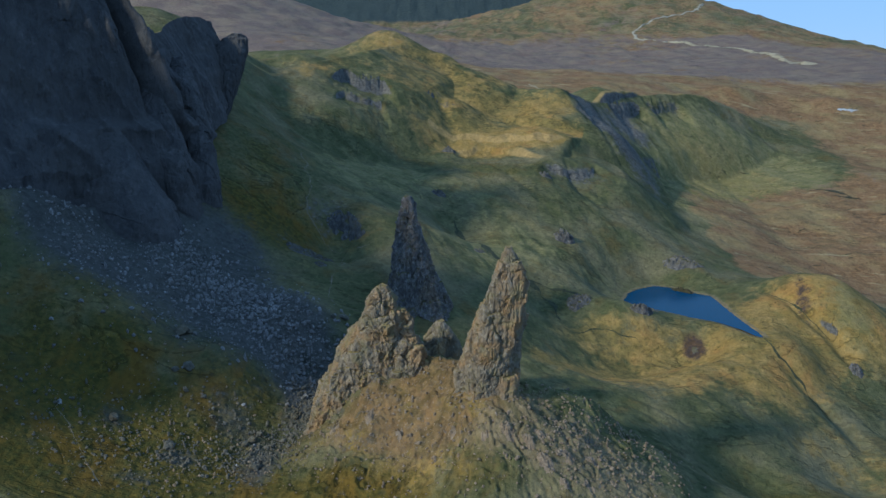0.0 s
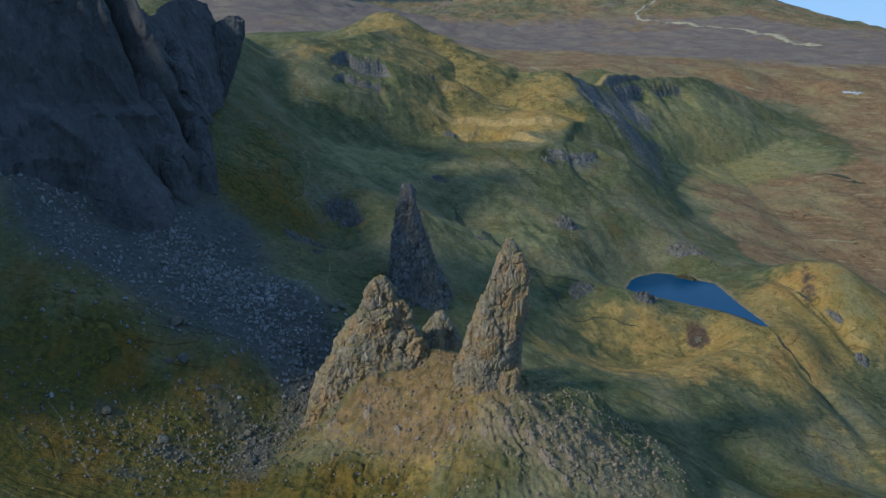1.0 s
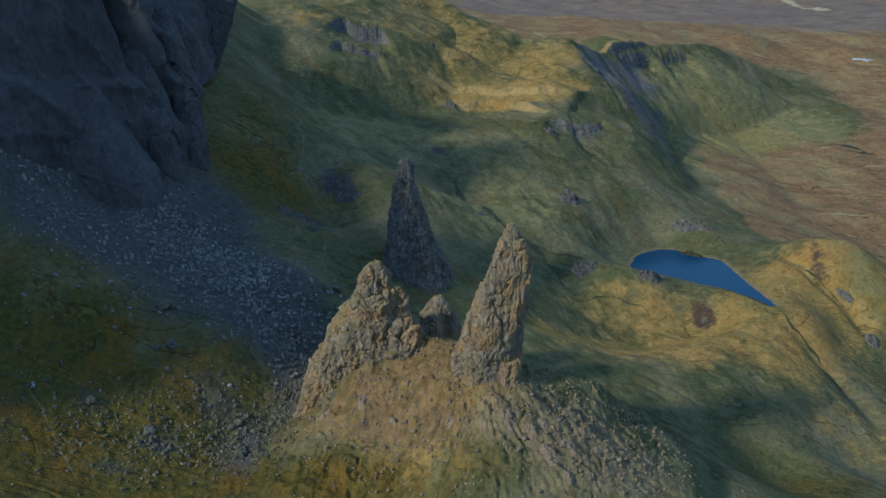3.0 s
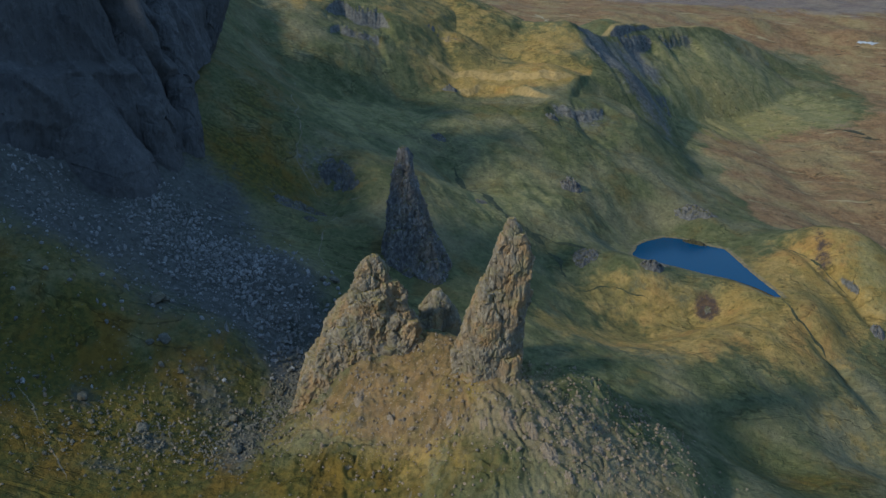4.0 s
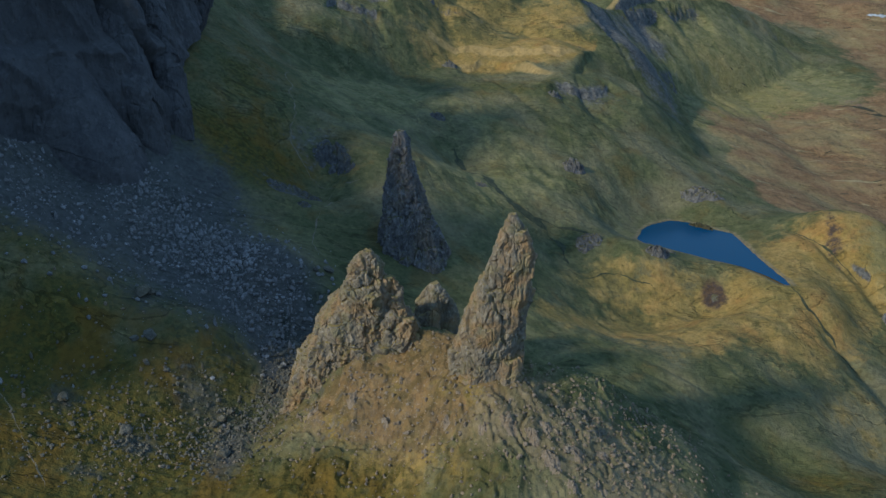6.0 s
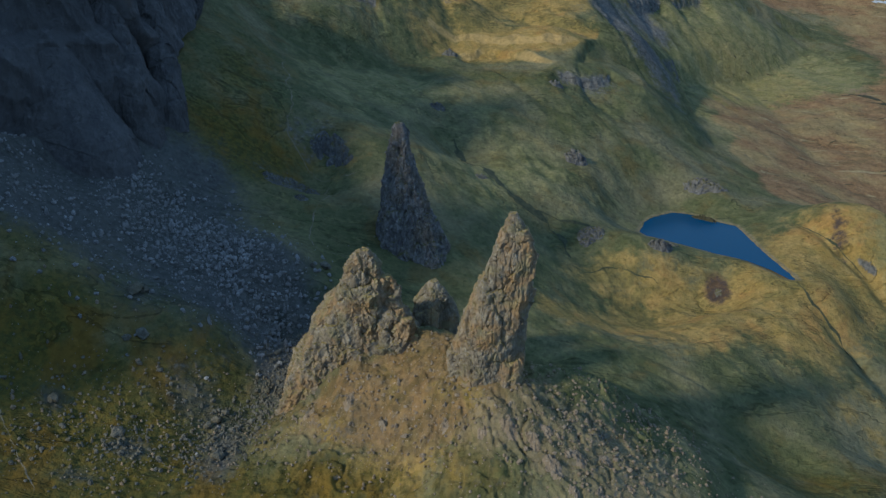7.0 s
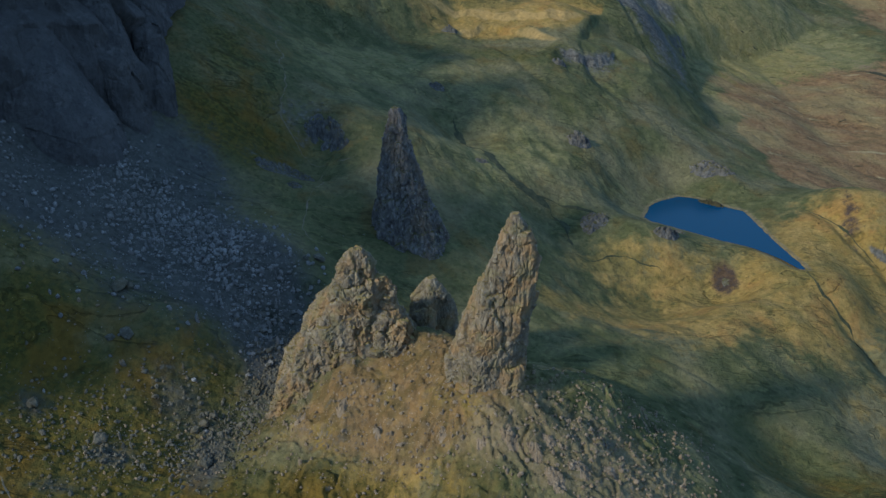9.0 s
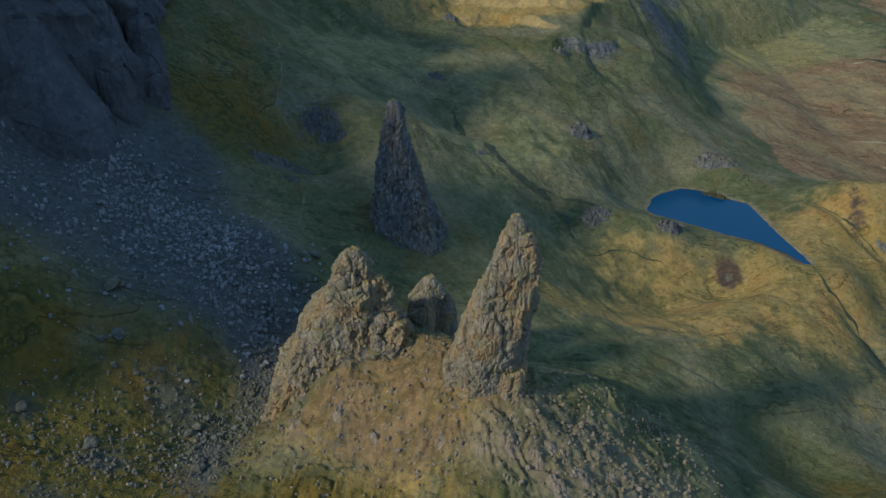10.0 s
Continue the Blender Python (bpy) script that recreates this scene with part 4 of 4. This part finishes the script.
dark = pinnacle("dark grey tapering pinnacle standing on the grassy slope")
mass("pillar", [(6, -31, 6, 389.5), (14, -29, 4.5, 390), (20, -27.2, 2.6, 390.5), (25.3, -26.0, 0.8, 391), (32.4, -24.9, -1.4, 392), (41.7, -23.7, -4.6, 393), (50.8, -22.4, -8.2, 394), (59.7, -21.0, -10.6, 395), (66, -20.0, -12.2, 396), (70, -19.2, -13.4, 397), (74, -17.8, -14.8, 397)],
     0.85, SHADE_STACK, dark, 180, block=1.7, rough=1.15, rings=300, round_=230, stretch=4.2, grain=1.2)
mass("buttress", [(4, -4, 12, 391), (12, -3.6, 9, 391.5), (20, -3.8, 6, 392), (28, -5, 2.8, 392), (35, -6, -0.4, 392)], 0.9, SHADE_STACK, dark, 184, block=1.5, rings=110, round_=110, stretch=4.0)
mass("buttress", [(6, -36, -20, 387), (14, -32.5, -20, 388), (22, -29.5, -20, 389.5), (29, -27.2, -20.5, 391)], 0.8, SHADE_STACK, dark, 186, block=1.5, rings=90, round_=100, stretch=3.6)


tooth = pinnacle("small pointed rock tooth with a dark hollow behind the saddle")
mass("pillar", [(8, -9.5, 9.5, 312), (20.6, -8.4, 8.6, 312), (25.6, -7.8, 8.0, 312), (30.5, -7.2, 7.2, 312), (35.3, -6.2, 5.2, 312), (39, -4.4, 2.4, 312), (41.8, -2.4, 0.2, 312)], 0.8, STACK, tooth, 220, block=2.0, rough=0.6, rings=130, round_=160, hollow=(25, 9.5, 282, 46, 4.4), turn=35)


# ---- outcrops ----
def outcrop(x, y, wide, deep, tall, turn, material, label, seed, lean=0.0, lines=34, round_=60):
    """A knuckle of bedrock that breaks through the turf. lean shifts its top along its own depth."""
    r = np.linspace(0, 1, lines)[::-1, None]
    a = np.linspace(0, 2 * math.pi, round_, endpoint=False)[None]
    edge = 1 + 0.22 * fbm(np.cos(a) * 1.7 + seed, np.sin(a) * 1.7, octaves=2, seed=seed)
    u, v = r * edge * wide / 2 * np.cos(a), r * edge * deep / 2 * np.sin(a)
    c, s = math.cos(radians(turn)), math.sin(radians(turn))
    px, py = x + u * c - v * s, y + u * s + v * c
    base = drop(px, py)
    rise = np.clip(1 - r ** 2.4, 0, 1)
    block = max(0.8, min(wide, deep) / 7)
    d1, d2, who = cells(px / block, py / block, np.full(px.shape, seed * 0.37), seed)
    h = tall * rise * (0.55 + 0.75 * who) - 0.25 * tall * np.exp(-((d2 - d1) / 0.12) ** 2) * rise + 0.12 * tall * fbm(px / block * 2, py / block * 2, octaves=3, seed=seed + 4)
    h = h - 1.1 * tall * np.clip(fbm(px / (2.2 * block), py / (2.2 * block), octaves=3, seed=seed + 8) - 0.06, 0, 1)
    px, py = px - s * lean * h, py + c * lean * h
    z = base + h * np.clip(rise * 3, 0, 1) - 0.9 * (r ** 3) - 0.15
    grid = np.stack([px, py, z], -1)
    return tagged(sheet("rock_outcrop", grid, material, wrap=True, smooth=False), label, "rock outcrop")


RIB = "rib of weathered rock breaking out of the bare soil"
for x, y, wide, deep, tall_, turn, seed in ((20, 251, 5, 9, 2.0, 30, 710), (26, 248, 4, 8, 1.8, 38, 711), (31, 243, 5, 9, 2.0, 40, 712), (36, 238, 4, 7, 1.6, 45, 713), (13, 250, 4, 6, 1.3, 15, 714), (30, 252, 4, 6, 1.6, 50, 715), (38, 247, 5, 7, 1.8, 60, 716),
                                            (-24, 268, 4, 7, 1.2, -25, 717), (-14, 262, 3.5, 6, 1.0, -15, 718), (3, 256, 3.5, 6, 0.9, 5, 719), (46, 250, 4, 6, 1.5, 65, 720), (-36, 270, 4, 6, 1.4, -35, 721), (44, 240, 4, 6, 1.3, 55, 722), (52, 244, 3.5, 5, 1.2, 60, 723)):
    outcrop(x, y, wide * 1.2, deep, 0.45 * tall_, turn, SLOPE_STONE, RIB, seed, 0.0, 22, 40)
DARK_CRAG = "dark rock outcrop breaking through the grassy slope"
outcrop(-52, 452, 22, 15, 4.4, -20, OUTCROP, DARK_CRAG, 301, -0.2)
outcrop(-45, 447, 10, 9, 3.6, 10, OUTCROP, DARK_CRAG, 302, -0.2)
outcrop(-62, 426, 20, 13, 2.4, 0, OUTCROP, DARK_CRAG, 303)
outcrop(-55, 421, 9, 7, 1.8, 20, OUTCROP, DARK_CRAG, 304)
outcrop(73, 516, 15, 11, 4.6, 10, OUTCROP, "small dark knob of rock on the green slope", 305, -0.2)
outcrop(72, 448, 17, 13, 2.8, 30, OUTCROP, "low grey outcrop beside the stream", 306)
outcrop(104, 439, 14, 9, 3.4, 15, OUTCROP, "pale streaked crag at the shore of the loch", 307, -0.3)
outcrop(113, 452, 8, 6, 1.5, 15, OUTCROP, "low grey outcrop at the shore of the loch", 308)
outcrop(70, 592, 10, 8, 3, 20, OUTCROP, "pale boulder-strewn outcrop below the bench", 314)
outcrop(127, 419, 5, 8, 0.5, 0, OUTCROP, "small heap of brown rock in a hollow", 318)
# shade under the loch's far bank, built as a peat-dark slab
outcrop(141.5, 499, 19, 5, 2.8, -44, PEAT, "low dark slab standing for the shaded bank at the loch's far shore", 327)
outcrop(148, 527, 28, 14, 3.6, -10, OUTCROP, "rounded dark outcrop above the far shore of the loch", 323)
outcrop(-70, 414, 14, 11, 2.4, 20, OUTCROP, DARK_CRAG, 324)
outcrop(-58, 404, 8, 6, 1.4, -10, OUTCROP, DARK_CRAG, 325)
outcrop(20, 470, 9, 6, 1.4, 30, OUTCROP, "low dark outcrop beside the stream", 326)
outcrop(207, 414, 8, 10, 3, 10, OUTCROP, "ribbed grey crag on the golden hill", 319, 0.2)
outcrop(-3, 541, 12, 8, 2.4, 0, OUTCROP, "dark notch of rock at the end of the bench", 321)
outcrop(5, 642, 14, 9, 3, 20, OUTCROP, "dark notch of rock at the end of the bench", 322)



# ---- loose stone ----
def round_stone(seed, detail=2):
    bm = bmesh.new()
    bmesh.ops.create_icosphere(bm, subdivisions=detail, radius=0.5)
    p = np.array([v.co for v in bm.verts])
    d1, d2, who = cells(p[:, 0] * 2.2 + seed, p[:, 1] * 2.2, p[:, 2] * 2.2, seed)
    k = 0.72 + 0.6 * who + 0.22 * fbm(p[:, 0] * 3 + seed, p[:, 1] * 3, p[:, 2] * 3, 2, seed)
    p = p * k[:, None] * np.array([1.0, 0.8, 0.68])
    faces = np.array([[v.index for v in f.verts] for f in bm.faces])
    bm.free()
    return p, faces


STONES = [round_stone(400 + k) for k in range(7)]
PEBBLES = [round_stone(430 + k, 1) for k in range(7)]
boulder_meshes = []
rng = np.random.default_rng(7)


def boulder(x, y, size, label, group, k=None):
    k = int(rng.integers(len(STONES))) if k is None else k
    while len(boulder_meshes) <= k:
        p, f = STONES[len(boulder_meshes)]
        ob = solid("boulder", p, f, SCREE, smooth=False)
        boulder_meshes.append(ob.data)
        bpy.data.objects.remove(ob)
    ob = new("boulder", boulder_meshes[k])
    if group != "scree boulders":
        ob.material_slots[0].link = "OBJECT"
        ob.material_slots[0].material = SLOPE_STONE if group == "slope boulders" and x > -50 else GULLY_STONE
    ob.matrix_world = pose(x, y, float(drop(x, y)) + 0.16 * size, rng.uniform(-25, 25), rng.uniform(-25, 25), rng.uniform(0, 360)) @ Matrix.Diagonal((size, size, size, 1))
    return tagged(ob, label, "boulder", group)


def strewn(name, places, sizes, material, label, category):
    """A great many small stones in one mesh."""
    pts, faces, n = [], [], 0
    zz = drop(places[:, 0], places[:, 1])
    for (x, y), z, size in zip(places, zz, sizes):
        p, f = PEBBLES[rng.integers(len(PEBBLES))]
        c, s = math.cos(rng.uniform(0, 6.3)), math.sin(rng.uniform(0, 6.3))
        turn = np.array([[c, -s, 0], [s, c, 0], [0, 0, 1]]) / max(0.3, math.hypot(c, s))
        pts.append((p @ turn.T) * size + np.array([x, y, z + 0.12 * size]))
        faces.append(f + n)
        n += len(p)
    return tagged(solid(name, np.concatenate(pts), np.concatenate(faces), material, smooth=False), label, category, kind="stuff")


def scatter_along(line, count, spread):
    """Places strewn about a line of points."""
    p = np.array(line, float)
    run = np.concatenate([[0], np.cumsum(np.hypot(*np.diff(p, axis=0).T))])
    s = rng.uniform(0, run[-1], count)
    return np.stack([np.interp(s, run, p[:, k]) + rng.normal(0, spread, count) for k in (0, 1)], 1)


def scatter_round(x, y, rx, ry, count):
    return np.stack([rng.normal(x, rx, count), rng.normal(y, ry, count)], 1)


FAN = [(-118, 376), (-105, 360), (-88, 354), (-70, 343), (-57, 333), (-51, 318)]
TONGUE = [(-154, 350), (-142, 335), (-130, 324)]
GULLY = [(-53, 324), (-50, 312), (-48, 300), (-51, 290), (-57, 281), (-64, 272)]
ON_SCREE = "grey basalt boulder lying on the scree fan"
for line, count, spread, most in ((FAN, 62, 7, 2.2), (TONGUE, 8, 8, 1.6), (GULLY, 52, 4.5, 2.4)):
    for x, y in scatter_along(line, count, spread):
        boulder(float(x), float(y), float(0.8 + (most - 0.8) * rng.random() ** 2.2), ON_SCREE if line is not GULLY else "grey boulder in the stony gully beside the mound", "scree boulders" if line is not GULLY else "gully boulders")
places = np.concatenate([scatter_along(FAN, 3400, 9.5), scatter_along(TONGUE, 380, 10), scatter_round(-100, 338, 32, 22, 1100)])
strewn("scree", places, 0.35 + 2.0 * rng.random(len(places)) ** 4.5, SCREE, "fan of small grey basalt stones below the cliff", "scree")
places = np.concatenate([scatter_along(GULLY, 1500, 5), scatter_round(-62, 270, 8, 8, 500), scatter_round(-100, 262, 26, 14, 900), scatter_round(-86, 263, 5, 4, 160), scatter_round(-75, 284, 7, 6, 160)])
strewn("rubble", places, 0.3 + 1.2 * rng.random(len(places)) ** 3, GULLY_STONE, "dark broken stone in the gully beside the mound", "rubble")

for x, y, size in ((-98, 313, 6.0), (-96, 315.5, 3.5), (-91, 296, 4.2), (-95, 294, 2.8), (-109, 271, 3.6), (-90, 266, 3.8), (-62, 266, 4.2), (-66, 281, 3.2), (-68, 278, 2.6), (-64, 284, 2.8), (-42, 354, 4.2), (-46, 350, 2.6), (-84, 288, 2.4), (-80, 283, 2.0)):
    boulder(x, y, size, "large weathered boulder in the rough grass", "large boulders")
for cx, cy, rx, ry, count, most in ((42, 254, 10, 9, 30, 2.0), (30, 248, 9, 8, 16, 1.6), (2, 258, 14, 6, 14, 1.3), (-85, 268, 18, 12, 42, 1.9), (-112, 258, 14, 8, 28, 1.8), (62, 282, 9, 8, 12, 1.7)):
    for x, y in scatter_round(cx, cy, rx, ry, count):
        boulder(float(x), float(y), float(0.6 + (most - 0.6) * rng.random() ** 2), "weathered boulder on the stony slope", "slope boulders")
places = np.concatenate([scatter_round(-2, 266, 18, 8, 200), scatter_round(6, 258, 26, 12, 1100), scatter_round(46, 255, 16, 13, 1200), scatter_round(-30, 275, 12, 10, 500), scatter_round(-85, 268, 28, 16, 650), scatter_round(66, 280, 12, 12, 400)])
strewn("rubble", places, 0.3 + 1.1 * rng.random(len(places)) ** 4, SLOPE_STONE, "loose stones strewn over the soil and grass", "rubble")


# ---- streams, paths and the road ----
def ribbon(name, line, width, material, label, category, lift=0.06, wander=1.0, seed=0):
    p = np.array(line, float)
    run = np.concatenate([[0], np.cumsum(np.hypot(*np.diff(p, axis=0).T))])
    s = np.arange(0, run[-1], max(0.7, run[-1] / 500))
    x, y = (np.interp(s, run, p[:, k]) for k in (0, 1))
    soft = np.hanning(9) / np.hanning(9).sum()
    x, y = (np.convolve(np.pad(q, 4, "edge"), soft, "valid") for q in (x, y))
    x, y = x + wander * fbm(s / 9, s * 0, octaves=3, seed=seed), y + wander * fbm(s / 9, s * 0 + 5, octaves=3, seed=seed + 1)
    tx, ty = np.gradient(x), np.gradient(y)
    k = np.hypot(tx, ty) + 1e-6
    half = width / 2 * np.clip(0.7 + 1.1 * fbm(s / 6, s * 0 + 9, octaves=3, seed=seed + 2), 0.1, 1.6) * step(0, 8, s) * step(0, 8, s[-1] - s)
    x, y = x + 0.3 * wander * fbm(s / 2.5, s * 0 + 2, octaves=2, seed=seed + 6), y + 0.3 * wander * fbm(s / 2.5, s * 0 + 7, octaves=2, seed=seed + 7)
    rows = []
    for side in (-1, -0.5, 0, 0.5, 1):
        qx, qy = x - ty / k * half * side, y + tx / k * half * side
        rows.append(np.stack([qx, qy, drop(qx, qy) + lift * (1 - 0.7 * abs(side))], -1))
    return tagged(sheet(name, np.stack(rows), material), label, category, kind="structure")


PEAT_STREAM = "narrow dark peaty stream winding through the grass"
ribbon("stream_1", [(5, 519.7), (9.4, 504), (16.6, 493.3), (26.3, 475.4), (33.7, 462), (42.8, 459.1), (51.7, 454.6), (57.5, 446.1), (59.2, 437.9), (61.1, 430.1)], 4.2, DITCH, PEAT_STREAM, "stream", 0.32, 2.0, 500)
ribbon("stream_2", [(42.8, 459.1), (52.2, 459.3), (59.8, 456.5), (70.4, 456.1), (76.5, 451.9), (80.2, 447.7)], 1.8, DITCH, PEAT_STREAM, "stream", 0.32, 1.2, 510)
ribbon("stream_3", [(60.5, 425), (67.9, 422.9), (77.4, 428.5), (85.7, 426), (92.8, 423.9), (99.8, 421.1)], 0.6, DITCH, PEAT_STREAM, "stream", 0.32, 1.4, 520)
ribbon("stream_4", BURN_LOW[:-1], 1.1, DITCH, PEAT_STREAM, "stream", 0.32, 1.5, 530)
ribbon("stream_5", BURN_HIGH[:-1], 1.0, DITCH, PEAT_STREAM, "stream", 0.32, 1.0, 540)
WORN = "thin worn footpath on the hillside"
ribbon("path_1", [(-89.4, 565.3), (-81.2, 505.3), (-71.4, 471.8), (-70, 451.3), (-64.1, 443.3), (-56.5, 436.3), (-43.2, 435.8), (-33.5, 437.3)], 0.42, TRACK, WORN, "path", 0.06, 2.2, 550)
ribbon("path_2", [(-49.2, 433.7), (-51.4, 426.4), (-51.3, 418.6), (-47.9, 412.1), (-51.3, 399.1), (-50.7, 375.9), (-47, 366), (-38.6, 369.3), (-31.2, 367.1)], 0.6, TRACK, WORN, "path", 0.08, 1.2, 560)
ribbon("path_3", [(-127.6, 269.2), (-122.8, 263.2), (-117.3, 257.8), (-111.5, 251.1), (-106.4, 245.4), (-102.7, 239.7)], 0.7, TRACK, WORN, "path", 0.06, 1.6, 570)
ribbon("road", [(796.6, 2781.4), (761.3, 2713.2), (684.4, 2610.3), (604.3, 2544.1), (537.9, 2453.2), (503.5, 2395.4), (488, 2284.4), (518.5, 2199.7)], 10, ROAD, "pale gravel road climbing the far hill", "road", 2.5, 2, 580)
ribbon("track", [(506, 2268.2), (575.5, 2206.1), (628.7, 2104.1), (686.9, 2001.4), (657.4, 1782.6), (647.2, 1666.5), (647.9, 1554.1)], 22, PALE_GRASS, "pale grassy track over the moor", "track", 2.5, 8, 590)

ribbon("pool", [(462, 1040), (470, 1043), (479, 1042), (490, 1044)], 6, POOL, "tiny pool of open water on the brown moor, coloured pale for the sky's reflection", "water", 0.6, 1.0, 600)
HAG = "bank of bare black peat breaking the brown moor"
ribbon("peat_hag", [(330, 782), (340, 786), (352, 781), (360, 770), (366, 764)], 5, PEAT, HAG, "peat hag", 0.5, 1.5, 605)
ribbon("peat_hag", [(344, 768), (354, 766), (362, 768), (370, 766)], 4, PEAT, HAG, "peat hag", 0.5, 1.5, 608)
ribbon("path_4", [(96, 990), (112, 960), (122, 930), (126, 900), (118, 870), (112, 835)], 3.4, PALE_GRASS, "pale winding path beyond the crest", "path", 0.4, 5, 612)


def hags(count):
    """Short dark banks of peat, strewn over the moor."""
    pts, faces, n = [], [], 0
    x, y = rng.uniform(215, 620, count), 560 + 700 * rng.random(count) ** 0.8
    keep = (x > 215 + 0.25 * np.clip(y - 700, 0, 300)) & (x < 0.56 * y)
    for x, y in zip(x[keep], y[keep]):
        p, f = PEBBLES[rng.integers(len(PEBBLES))]
        long, wide = rng.uniform(3, 11), rng.uniform(0.8, 1.8)
        a = rng.normal(0.1, 0.35)
        u, v = p[:, 0] * long, p[:, 1] * wide + 0.08 * p[:, 0] ** 2 * long
        px, py = x + u * math.cos(a) - v * math.sin(a), y + u * math.sin(a) + v * math.cos(a)
        pts.append(np.stack([px, py, drop(px, py) + 0.35 * p[:, 2] + 0.1], 1))
        faces.append(f + n)
        n += len(p)
    return tagged(solid("peat_hags", np.concatenate(pts), np.concatenate(faces), PEAT), "short dark banks of peat on the brown moor", "peat hag", kind="stuff")


hags(230)
